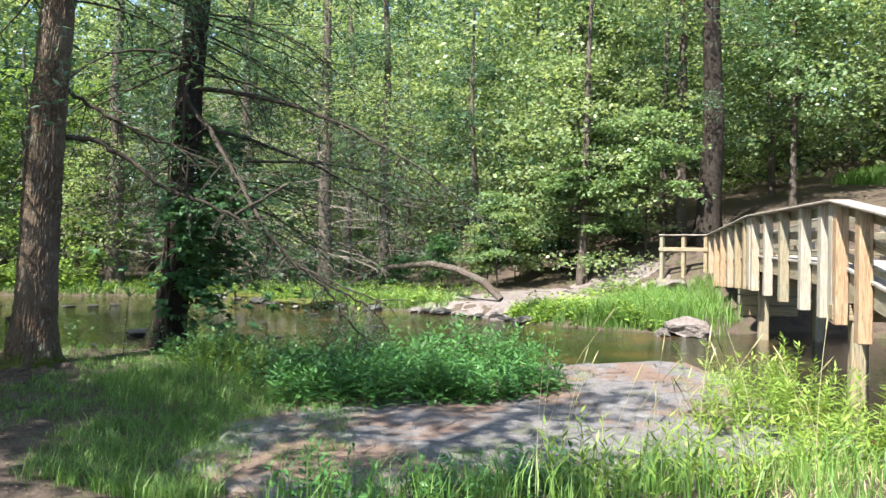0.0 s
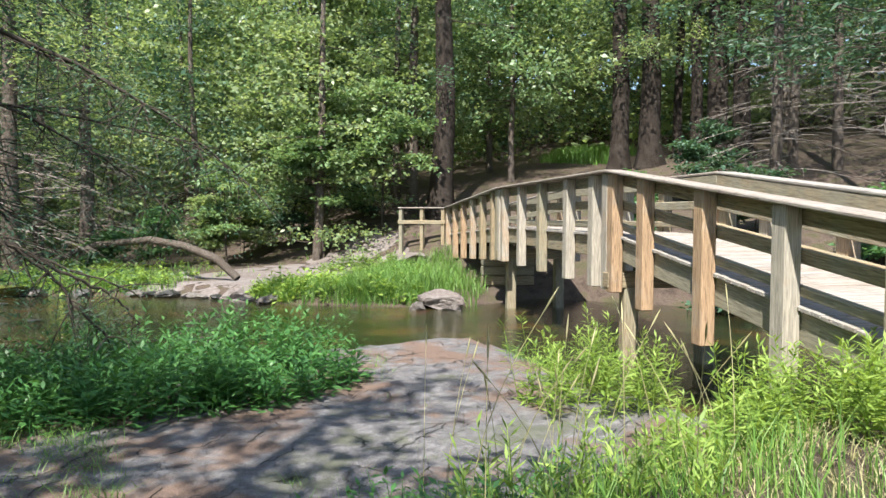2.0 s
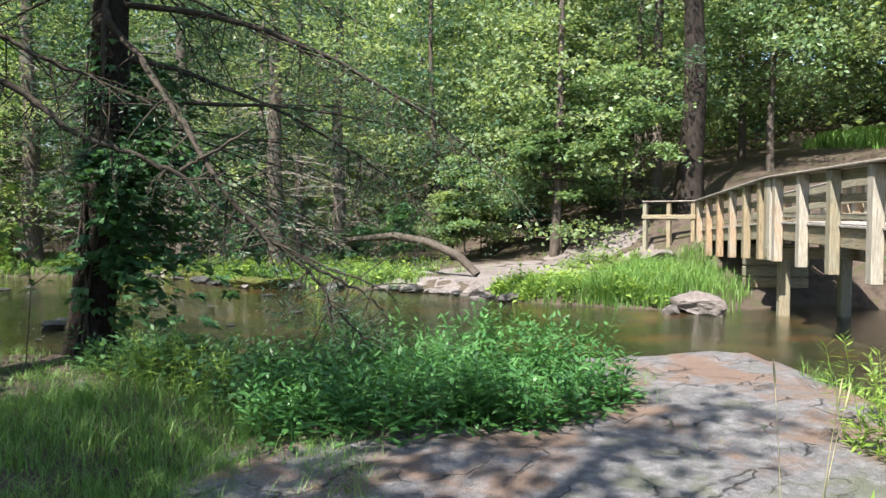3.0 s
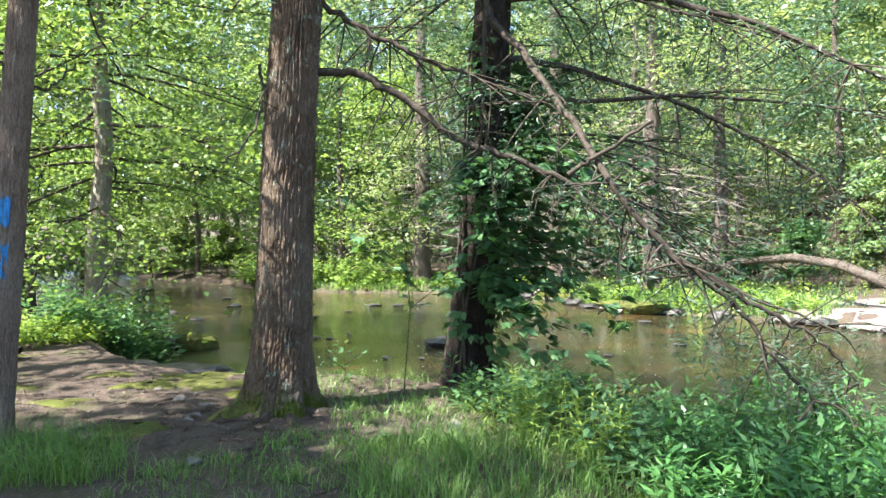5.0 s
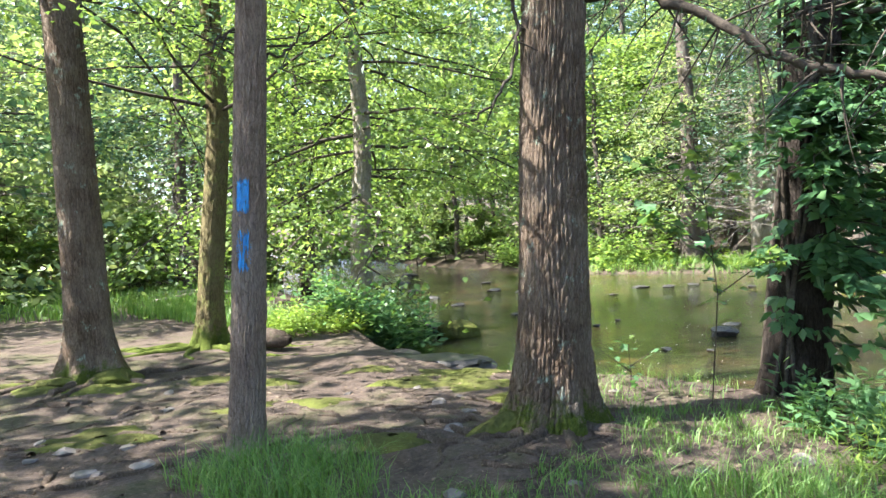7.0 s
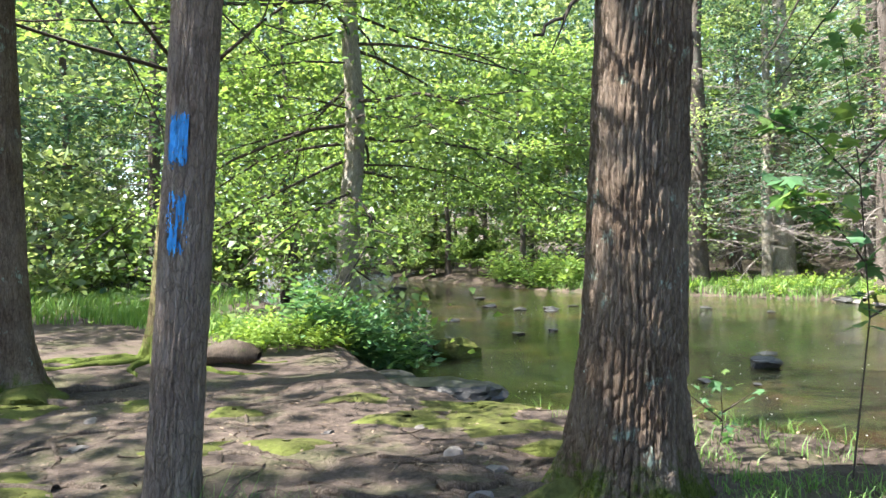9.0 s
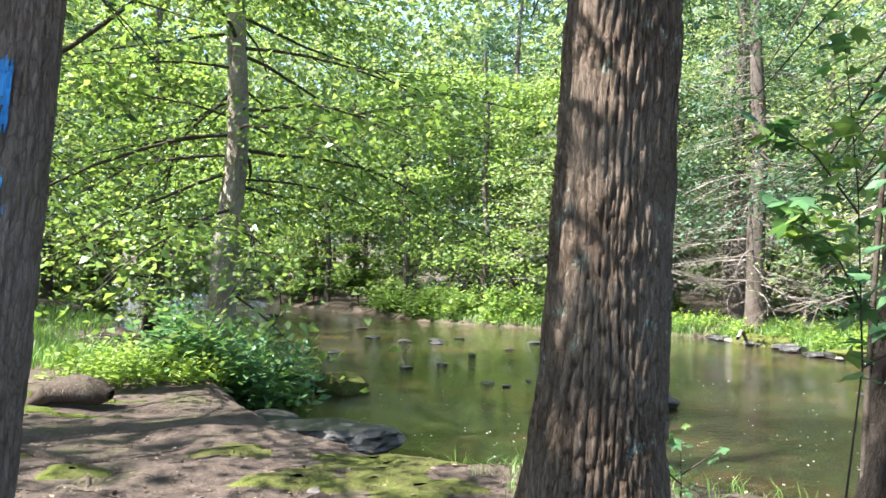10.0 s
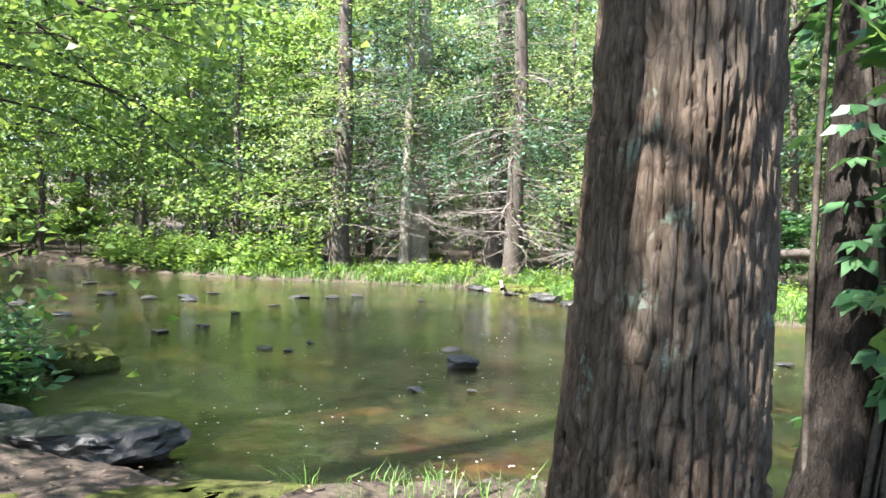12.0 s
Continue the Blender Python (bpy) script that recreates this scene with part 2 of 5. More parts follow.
def timber_material(name, tint, grey):
    m, nt, b = mat_new(name)
    info = nt.nodes.new("ShaderNodeObjectInfo")
    add = nt.nodes.new("ShaderNodeVectorMath")
    add.operation = "ADD"
    nt.links.new(coords(nt, (1.2, 16, 16)), add.inputs[0])
    sc = nt.nodes.new("ShaderNodeVectorMath")
    sc.operation = "SCALE"
    sc.inputs[0].default_value = (31, 47, 13)
    nt.links.new(info.outputs["Random"], sc.inputs["Scale"])
    nt.links.new(sc.outputs[0], add.inputs[1])
    grain = noise_tex(nt, add.outputs[0], 3.0, 7, 0.62, 0.8)
    blot = noise_tex(nt, coords(nt), 1.8, 4, 0.6)
    c1 = ramp(nt, grain, ((0.3, tuple(v * 0.35 for v in tint)), (0.5, tint), (0.72, tuple(min(0.7, v * 1.45) for v in tint))))
    c2 = ramp(nt, grain, ((0.3, tuple(v * 0.5 for v in grey)), (0.7, tuple(min(0.75, v * 1.25) for v in grey))))
    f = math_node(nt, "ADD", math_node(nt, "MULTIPLY", blot, 1.1), math_node(nt, "SUBTRACT", math_node(nt, "MULTIPLY", info.outputs["Random"], 0.6), 0.33))
    col = mix(nt, ramp(nt, f, ((0.25, (0, 0, 0)), (0.6, (1, 1, 1)))), c1, c2)
    nt.links.new(col, b.inputs["Base Color"])
    b.inputs["Roughness"].default_value = 0.85
    b.inputs["Specular IOR Level"].default_value = 0.25
    bump(nt, b, grain, 0.6, 0.008)
    return m


TIMBER = timber_material("weathered_timber", (0.33, 0.225, 0.14), (0.37, 0.335, 0.28))
TIMBER_GREEN = timber_material("mossy_timber", (0.26, 0.205, 0.13), (0.27, 0.25, 0.185))
TIMBER_GREY = timber_material("silvered_timber", (0.25, 0.215, 0.185), (0.3, 0.28, 0.255))

m, nt, b = mat_new("creek_water")
b.inputs["Base Color"].default_value = (0.23, 0.26, 0.15, 1)
b.inputs["Roughness"].default_value = 0.02
b.inputs["IOR"].default_value = 1.48
b.inputs["Transmission Weight"].default_value = 1.0
rip = noise_tex(nt, coords(nt, (1, 1.9, 1)), 4.2, 3, 0.5, 0.6)
chop = noise_tex(nt, coords(nt, (1, 1.6, 1)), 21.0, 3, 0.6, 0.4)
swell = noise_tex(nt, coords(nt, (1, 1, 1)), 0.9, 2, 0.5)
riffle = ramp(nt, noise_tex(nt, coords(nt), 0.22, 3, 0.55), ((0.46, (0.25, 0.25, 0.25)), (0.58, (1, 1, 1))))
wave = math_node(nt, "ADD", math_node(nt, "MULTIPLY", rip, 1.2), math_node(nt, "MULTIPLY", math_node(nt, "MULTIPLY", chop, riffle), 0.9))
bump(nt, b, math_node(nt, "ADD", wave, swell), 0.6, 0.018)
WATER = m
m, nt, b = mat_new("creek_bed")
peb = nt.nodes.new("ShaderNodeTexVoronoi")
peb.inputs["Scale"].default_value = 4
nt.links.new(coords(nt), peb.inputs["Vector"])
c = ramp(nt, noise_tex(nt, coords(nt), 0.7, 5), ((0.35, (0.014, 0.018, 0.007)), (0.52, (0.03, 0.03, 0.013)), (0.72, (0.12, 0.06, 0.026))))
c = mix(nt, 0.35, c, peb.outputs["Color"], "SOFT_LIGHT")
nt.links.new(c, b.inputs["Base Color"])
b.inputs["Roughness"].default_value = 0.9
BED = m
m, nt, b = mat_new("blue_paint")
pn = noise_tex(nt, coords(nt, (1, 1, 0.25)), 26, 5, 0.7)
nt.links.new(ramp(nt, pn, ((0.3, (0.02, 0.12, 0.3)), (0.6, (0.04, 0.3, 0.72)), (0.8, (0.1, 0.42, 0.8)))), b.inputs["Base Color"])
b.inputs["Roughness"].default_value = 0.7
bump(nt, b, pn, 0.8, 0.02)
BLUE = m

# ---- building blocks ----
def mesh_obj(name, verts, faces, mat, parent=None, smooth=False, mats=None, idx=None):
    me = bpy.data.meshes.new(name)
    verts = np.asarray(verts, dtype=np.float32)
    if isinstance(faces, np.ndarray):
        nf, k = faces.shape
        me.vertices.add(len(verts))
        me.vertices.foreach_set("co", verts.ravel())
        me.loops.add(nf * k)
        me.loops.foreach_set("vertex_index", faces.astype(np.int32).ravel())
        me.polygons.add(nf)
        me.polygons.foreach_set("loop_start", np.arange(0, nf * k, k, dtype=np.int32))
        if idx is not None:
            me.polygons.foreach_set("material_index", np.asarray(idx, dtype=np.int32))
        me.update(calc_edges=True)
    else:
        me.from_pydata(verts.tolist(), [], faces)
        me.update()
    for mm in (mats or [mat]):
        me.materials.append(mm)
    if smooth:
        me.polygons.foreach_set("use_smooth", np.ones(len(me.polygons), dtype=bool))
    ob = new(name, me)
    if parent:
        ob.parent = parent
    return ob


def part(name, bm, material, parent, label="", smooth=False):
    me = bpy.data.meshes.new(name)
    bm.to_mesh(me)
    bm.free()
    me.materials.append(material)
    if smooth:
        me.polygons.foreach_set("use_smooth", np.ones(len(me.polygons), dtype=bool))
    ob = new(name, me)
    ob.parent = parent
    if label:
        tagged(ob, label)
    return ob


def thing(name, x, y, z, label, category, group="", kind=""):
    ob = new(name)
    ob.location = (x, y, z)
    return tagged(ob, label, category, group, kind)


def beam_bm(l, w, h, bev=0.012, seed=0):
    """A timber along x, centred, with softened edges."""
    bm = bmesh.new()
    bmesh.ops.create_cube(bm, size=1.0)
    bmesh.ops.scale(bm, vec=(l, w, h), verts=bm.verts)
    bmesh.ops.bevel(bm, geom=bm.edges[:], offset=bev, segments=1, affect="EDGES")
    return bm


def smoothstep(a, b_, x):
    t = np.clip((x - a) / (b_ - a), 0, 1)
    return t * t * (3 - 2 * t)


def fbm(x, y, s=1.0, seed=0.0, octaves=4):
    """Soft value noise from sines, for arrays."""
    r, amp = 0, 1.0
    for k in range(octaves):
        f = s * 2.03 ** k
        a = 1.3 * k + seed
        r = r + amp * (np.sin(f * (x * math.cos(a) + y * math.sin(a)) + seed * 7.1 + 1.7 * np.sin(f * 0.7 * (y * math.cos(a) - x * math.sin(a)) + k)))
        amp *= 0.5
    return r / 1.9


def tube(points, radii, sides=8, rough=0.0, seed=0, flare=None, squash=None):
    """A tapered limb along points. Returns verts, quad faces."""
    rng = np.random.default_rng(seed)
    P = np.asarray(points, float)
    T = np.gradient(P, axis=0)
    T /= np.linalg.norm(T, axis=1)[:, None] + 1e-9
    ref = np.array([1.0, 0, 0]) if abs(T[0][0]) < 0.8 else np.array([0, 1.0, 0])
    ang = np.linspace(0, 2 * math.pi, sides, endpoint=False)
    rows = []
    for i in range(len(P)):
        u = ref - T[i] * (ref @ T[i])
        u /= np.linalg.norm(u)
        v = np.cross(T[i], u)
        r = radii[i] * (1 + rough * rng.standard_normal(sides))
        if flare is not None:
            r = r * (1 + flare[i] * flare_shape(ang))
        rows.append(P[i] + np.outer(np.cos(ang) * r, u) + np.outer(np.sin(ang) * r, v))
    V = np.concatenate(rows)
    n = len(P)
    i, j = np.meshgrid(np.arange(n - 1), np.arange(sides), indexing="ij")
    a = i * sides + j
    b2 = i * sides + (j + 1) % sides
    F = np.stack([a, b2, b2 + sides, a + sides], -1).reshape(-1, 4)
    return V, F


def flare_shape(ang):
    return 0.55 + 0.45 * np.cos(5 * ang + 0.6) + 0.25 * np.cos(3 * ang + 2.0)


def join(chunks):
    Vs, Fs, o = [], [], 0
    for V, F in chunks:
        Vs.append(V)
        Fs.append(np.asarray(F) + o)
        o += len(V)
    return np.concatenate(Vs), np.concatenate(Fs)


def leaf_quads(C, N, D, length, width, fold=0.25):
    """Pointed leaves of two folded halves at C, along D, facing N. Arrays of shape (n, 3); size per leaf."""
    D = D / (np.linalg.norm(D, axis=1)[:, None] + 1e-9)
    S = np.cross(N, D)
    S /= np.linalg.norm(S, axis=1)[:, None] + 1e-9
    N2 = np.cross(D, S)
    L, Wd = length[:, None], width[:, None]
    base, tip = C, C + D * L
    m1 = C + D * L * 0.45 + S * Wd * 0.5 + N2 * Wd * fold
    m2 = C + D * L * 0.45 - S * Wd * 0.5 + N2 * Wd * fold
    V = np.stack([base, m1, tip, m2], 1).reshape(-1, 3)
    F = (np.arange(len(C)) * 4)[:, None] + np.array([[0, 1, 2, 3]])
    return V, F


def unit(rng, n):
    v = rng.standard_normal((n, 3))
    return v / np.linalg.norm(v, axis=1)[:, None]


def leaf_cloud(rng, centres, per, spread, size, flat=0.55, droop=0.25, narrow=0.5):
    """Leaves scattered round clump centres, facing mostly upwards."""
    n = len(centres) * per
    C = np.repeat(np.asarray(centres, float), per, 0) + rng.standard_normal((n, 3)) * np.asarray(spread)
    N = unit(rng, n) * (1 - flat) + np.array([0, 0, 1.0]) * flat
    D = unit(rng, n)
    D[:, 2] = D[:, 2] * 0.4 - droop
    s = size * rng.uniform(0.6, 1.35, n)
    return leaf_quads(C, N, D, s, s * narrow)

# ---- the lie of the land ----
WATER_Z = -0.73
NEAR_BANK = np.array([(-60, 110), (-34, 70), (-20, 46), (-12, 30), (-7.5, 19), (-5.5, 16.2), (-4.2, 13.4), (-2.9, 9.6), (-1.9, 7.0), (-1.5, 5.6), (-0.9, 4.0),
                      (-0.2, 3.1), (0.9, 2.7), (2.1, 2.0), (2.9, 0.5), (4.5, -1.2), (6.2, -2.1), (8.0, -2.9), (9.2, -3.9), (10.0, -5.0),
                      (8.8, -6.0), (7.2, -7.7), (6.0, -9.6), (5.6, -11.5), (5.2, -16), (4, -30), (3, -70)])
FAR_BANK = np.array([(-40, 130), (-16, 68), (-4.6, 43), (-1.0, 33), (1.6, 28.3), (4.6, 23.4), (8.0, 21.4), (10.8, 18.6), (11.2, 15.5), (11.0, 12.8), (12.2, 10.6), (13.8, 7.4),
                     (14.3, 4.8), (13.8, 3.0), (14.4, 0.6), (15.4, -1.7), (18.6, -3.0), (18.6, -8), (16, -14), (14, -30), (12, -70)])
CREEK = np.concatenate([NEAR_BANK, FAR_BANK[::-1]])
SHELF_RIM = np.array([(0.2, -5.5), (1.0, -4.0), (2.2, -3.2), (4.4, -1.35), (6.2, -2.2), (8.0, -3.0), (9.2, -4.0), (9.9, -5.0), (8.7, -5.9), (7.1, -7.6), (5.6, -9.2), (4.2, -8.6), (2.6, -7.6), (1.3, -6.6)])


def line_dist(x, y, pts):
    d = np.full(np.shape(x), 1e9)
    for (ax, ay), (bx, by) in zip(pts[:-1], pts[1:]):
        vx, vy = bx - ax, by - ay
        t = np.clip(((x - ax) * vx + (y - ay) * vy) / (vx * vx + vy * vy), 0, 1)
        d = np.minimum(d, np.hypot(x - ax - t * vx, y - ay - t * vy))
    return d


def inside(x, y, poly):
    r = np.zeros(np.shape(x), bool)
    for (ax, ay), (bx, by) in zip(poly, np.roll(poly, -1, 0)):
        hit = ((ay > y) != (by > y)) & (x < (bx - ax) * (y - ay) / (by - ay + 1e-12) + ax)
        r ^= hit
    return r


def land(x, y):
    """Height of the ground, for arrays."""
    x, y = np.asarray(x, float), np.asarray(y, float)
    dn, df = line_dist(x, y, NEAR_BANK), line_dist(x, y, FAR_BANK)
    wet = inside(x, y, CREEK)
    near = 0.11 - 0.24 * smoothstep(-11.5, -4.5, y) + 0.03 * smoothstep(-4, -12, x) + 0.012 * np.clip(-x - 14, 0, 60)
    near = near + 0.03 * fbm(x, y, 1.1, 0.3) + 0.02 * fbm(x, y, 4.3, 2.0) + 0.012 * fbm(x, y, 9.0, 6.0, 2)
    shelf = inside(x, y, SHELF_RIM)
    ds = np.where(shelf, 0, line_dist(x, y, np.vstack([SHELF_RIM, SHELF_RIM[:1]])))
    near = near + (-0.42 - near) * smoothstep(1.6, 0.0, ds)
    hill = np.clip((x - 19.5) * 0.95 - (y - 3) * 0.3, 0, 90)
    far = -0.42 + 0.014 * np.clip(df, 0, 60) + 0.37 * hill * smoothstep(0, 5, hill) * np.exp(-hill / 60) + 0.05 * fbm(x, y, 0.6, 1.0) + 0.02 * fbm(x, y, 3.3, 5.0)
    far = far + 0.2 * np.clip(df - 26, 0, 70) * smoothstep(0, 30, df - 22)
    near = near + 0.16 * np.clip(np.hypot(x + 1, y + 4) - 34, 0, 70)
    isfar = df < dn
    base = np.where(isfar, far, near)
    d = np.minimum(dn, df)
    wide = np.where(isfar, 1.0, 0.8)
    out = WATER_Z - 0.04 + (base - WATER_Z + 0.04) * smoothstep(-0.05, wide, d)
    bed = WATER_Z - 0.04 - 0.34 * smoothstep(0, 1.6, d) + 0.05 * fbm(x, y, 2.2, 4.0)
    return np.where(wet, np.minimum(bed, WATER_Z - 0.03), out)


def ground_at(x, y):
    return float(land(np.array([x]), np.array([y]))[0])


def axis(lo, hi, step, far_lo, far_hi):
    core = np.arange(lo, hi + 1e-6, step)
    up, dn, s = [core[-1]], [core[0]], step
    while up[-1] < far_hi:
        s *= 1.18
        up.append(up[-1] + s)
    s = step
    while dn[-1] > far_lo:
        s *= 1.18
        dn.append(dn[-1] - s)
    return np.concatenate([dn[:0:-1], core, up[1:]])


gx, gy = axis(-8, 22, 0.12, -900, 900), axis(-12, 20, 0.12, -900, 900)
X, Y = np.meshgrid(gx, gy, indexing="ij")
Z = land(X, Y)
V = np.stack([X, Y, Z], -1).reshape(-1, 3)
i, j = np.meshgrid(np.arange(len(gx) - 1), np.arange(len(gy) - 1), indexing="ij")
a = i * len(gy) + j
F = np.stack([a, a + len(gy), a + len(gy) + 1, a + 1], -1).reshape(-1, 4)
cx, cy = V[F].mean(1)[:, 0], V[F].mean(1)[:, 1]
ground = mesh_obj("ground", V, F, SOIL, smooth=True, mats=[SOIL, BED], idx=inside(cx, cy, CREEK).astype(int))
tagged(ground, "brown forest soil with roots, moss and leaf litter", "ground", kind="structure")

off_n, off_f = [], []
for pts, out_, sgn in ((NEAR_BANK, off_n, 1), (FAR_BANK, off_f, -1)):
    tg = np.gradient(pts, axis=0)
    tg /= np.linalg.norm(tg, axis=1)[:, None]
    for (px, py), (tx, ty) in zip(pts, tg):
        out_.append((px + sgn * 0.35 * ty, py - sgn * 0.35 * tx, WATER_Z))
loop = off_n + off_f[::-1]
bm = bmesh.new()
bmesh.ops.triangle_fill(bm, edges=[bm.edges.new((p, q)) for p, q in (lambda vs: zip(vs, vs[1:] + vs[:1]))([bm.verts.new(p) for p in loop])], use_beauty=True)
for f in bm.faces:
    if f.normal.z < 0:
        f.normal_flip()
water = part("water", bm, WATER, None)
water.visible_shadow = False
tagged(water, "shallow clear greenish creek water with ripples", "creek", kind="structure")

# ---- footbridge ----
BD = Vector((math.cos(radians(34.5)), math.sin(radians(34.5)), 0))
BN = Vector((-BD.y, BD.x, 0))
B_OFF, B_WIDE = -11.2, 1.9


def rail_z(s):
    """Height of the handrail's top along the bridge."""
    if s < 3.95:
        return 2.36 - (3.95 - s) * 0.132
    if s < 11.6:
        return 2.36 + (s - 3.95) * 0.008
    return 2.42 - (s - 11.6) * 0.042


def bridge_pt(s, w, z):
    p = BN * (B_OFF - w) + BD * s
    return Vector((p.x, p.y, z))


def bridge_beam(name, s0, s1, w, z0, z1, thick, high, mat, parent, label="", bev=0.012):
    """A timber from s0 to s1 along the bridge, its middle at w across and z0, z1 high."""
    p, q = bridge_pt(s0, w, z0), bridge_pt(s1, w, z1)
    ob = part(name, beam_bm((q - p).length, thick, high, bev), mat, parent, label)
    dv = (q - p).normalized()
    up = Vector((0, 0, 1))
    side = up.cross(dv).normalized()
    ob.matrix_world = Matrix.Translation((p + q) / 2) @ Matrix((dv, side, dv.cross(side))).transposed().to_4x4()
    return ob


bridge = tagged(new("footbridge"), "weathered wooden footbridge with slatted handrails over the creek", "bridge")
KINKS = (-3.5, 3.95, 11.6, 20.2)
rng = np.random.default_rng(5)
POSTS = (-3.5, -2.0, -0.5, 1.07, 2.72, 3.83, 4.07, 4.7, 6.05, 7.8, 9.45, 11.1, 11.5, 11.74, 12.35, 13.8, 15.3, 16.9, 18.5, 20.1)
for side, w in (("near", 0.0), ("far", B_WIDE)):
    for s in POSTS:
        top = rail_z(s) - 0.03
        drop = 1.86 if -1 < s < 19 else 1.6
        bm = beam_bm(drop, 0.18, 0.235, 0.014)
        ob = part("post", bm, TIMBER if rng.random() < 0.75 else TIMBER_GREEN, bridge)
        ob.matrix_world = Matrix.Translation(bridge_pt(s, w, top - drop / 2)) @ Matrix((Vector((0, 0, 1)), BN, BN.cross(Vector((0, 0, 1))) * -1)).transposed().to_4x4()
    sgn = 1 if side == "near" else -1
    for s0, s1 in zip(KINKS, KINKS[1:]):
        z0, z1 = rail_z(s0), rail_z(s1 - 1e-4)
        bridge_beam("handrail", s0, s1, w, z0, z1, 0.3, 0.045, TIMBER_GREY, bridge, "silvered flat handrail")
        bridge_beam("top_rail", s0, s1, w + sgn * 0.12, z0 - 0.125, z1 - 0.125, 0.045, 0.19, TIMBER_GREEN, bridge)
        bridge_beam("mid_rail", s0, s1, w + sgn * 0.12, z0 - 0.52, z1 - 0.52, 0.045, 0.15, TIMBER_GREEN, bridge)
        bridge_beam("curb_rail", s0, s1, w + sgn * 0.125, z0 - 0.86, z1 - 0.86, 0.09, 0.1, TIMBER_GREEN, bridge)
        bridge_beam("girder", s0, s1, w + sgn * 0.18, z0 - 1.22, z1 - 1.22, 0.16, 0.36, TIMBER_GREEN, bridge)
shared = None
n_planks = int((KINKS[-1] - KINKS[0]) / 0.15)
for k in range(n_planks):
    s = KINKS[0] + 0.07 + k * 0.15
    z = rail_z(s) - 1.0
    slope = math.atan2(rail_z(s + 0.05) - rail_z(s - 0.05), 0.1)
    if shared is None:
        ob = part("plank", beam_bm(B_WIDE - 0.1, 0.138, 0.045, 0.006), TIMBER_GREY, bridge)
        shared = ob.data
    else:
        ob = new("plank", shared)
        ob.parent = bridge
    ob.matrix_world = Matrix.Translation(bridge_pt(s, B_WIDE / 2, z - 0.022 + 0.003 * math.sin(k * 2.3))) @ Matrix((BN, BD * -1, Vector((0, 0, 1)))).transposed().to_4x4() @ Matrix.Rotation(-slope, 4, "X")

for s0 in (3.95, 11.6):
    for w in (0.3, B_WIDE - 0.3):
        ob = part("pier_post", beam_bm(2.2, 0.24, 0.24, 0.02), TIMBER_GREEN, bridge)
        ob.matrix_world = Matrix.Translation(bridge_pt(s0, w, rail_z(s0) - 1.6 - 1.1)) @ Matrix((Vector((0, 0, 1)), BN, BN.cross(Vector((0, 0, 1))) * -1)).transposed().to_4x4()
    ob = part("pier_cap", beam_bm(B_WIDE + 0.2, 0.26, 0.26, 0.02), TIMBER_GREEN, bridge)
    ob.matrix_world = Matrix.Translation(bridge_pt(s0, B_WIDE / 2, rail_z(s0) - 1.72)) @ Matrix((BN, BD * -1, Vector((0, 0, 1)))).transposed().to_4x4()
# stacked timbers added under the deck, standing in for the dark shade there
for k in range(6):
    z = -0.85 + k * 0.3
    ob = part("crib_timber", beam_bm(B_WIDE - 0.3, 0.36, 0.285, 0.03), TIMBER_GREEN, bridge)
    ob.matrix_world = Matrix.Translation(bridge_pt(14.6 + 0.03 * (k % 2), B_WIDE / 2, z)) @ Matrix((BN, BD * -1, Vector((0, 0, 1)))).transposed().to_4x4()
# level approach rail at the far end
ap = tagged(new("approach_railing"), "short level wooden railing at the far bridge end", "railing")
q0, q1 = bridge_pt(20.35, -0.15, 0), Vector((22.75, 4.1, 0))
for k in range(3):
    p = q0.lerp(q1, k / 2)
    g = ground_at(p.x, p.y)
    ob = part("post", beam_bm(2.02 - g + 0.2, 0.14, 0.16, 0.012), TIMBER_GREEN, ap)
    ob.matrix_world = Matrix.Translation((p.x, p.y, (2.02 + g - 0.2) / 2)) @ Matrix.Rotation(radians(90), 4, "Y")
for name, z, hgt, th_ in (("handrail", 2.05, 0.045, 0.26), ("mid_rail", 1.5, 0.15, 0.045)):
    ob = part(name, beam_bm((q1 - q0).length + 0.2, th_, hgt), TIMBER_GREY if name == "handrail" else TIMBER_GREEN, ap)
    dv = (q1 - q0).normalized()
    sd = Vector((0, 0, 1)).cross(dv)
    ob.matrix_world = Matrix.Translation(Vector(((q0.x + q1.x) / 2, (q0.y + q1.y) / 2, z)) + sd * (0.1 if name == "mid_rail" else 0)) @ Matrix((dv, sd, dv.cross(sd))).transposed().to_4x4()

# ---- trees ----
def trunk_curve(x, y, z, height, lean=(0, 0), wob=0.06, seed=0, n=24):
    rng = np.random.default_rng(seed)
    t = np.linspace(0, 1, n) ** 1.5
    px = lean[0] * height * t + wob * np.sin(t * 7 + rng.uniform(0, 6)) * t
    py = lean[1] * height * t + wob * np.sin(t * 6 + rng.uniform(0, 6)) * t
    return np.stack([px, py, t * height - 0.15], 1)


def hash01(a, b=0.0):
    return np.mod(np.sin(a * 12.9898 + b * 78.233) * 43758.5453, 1.0)


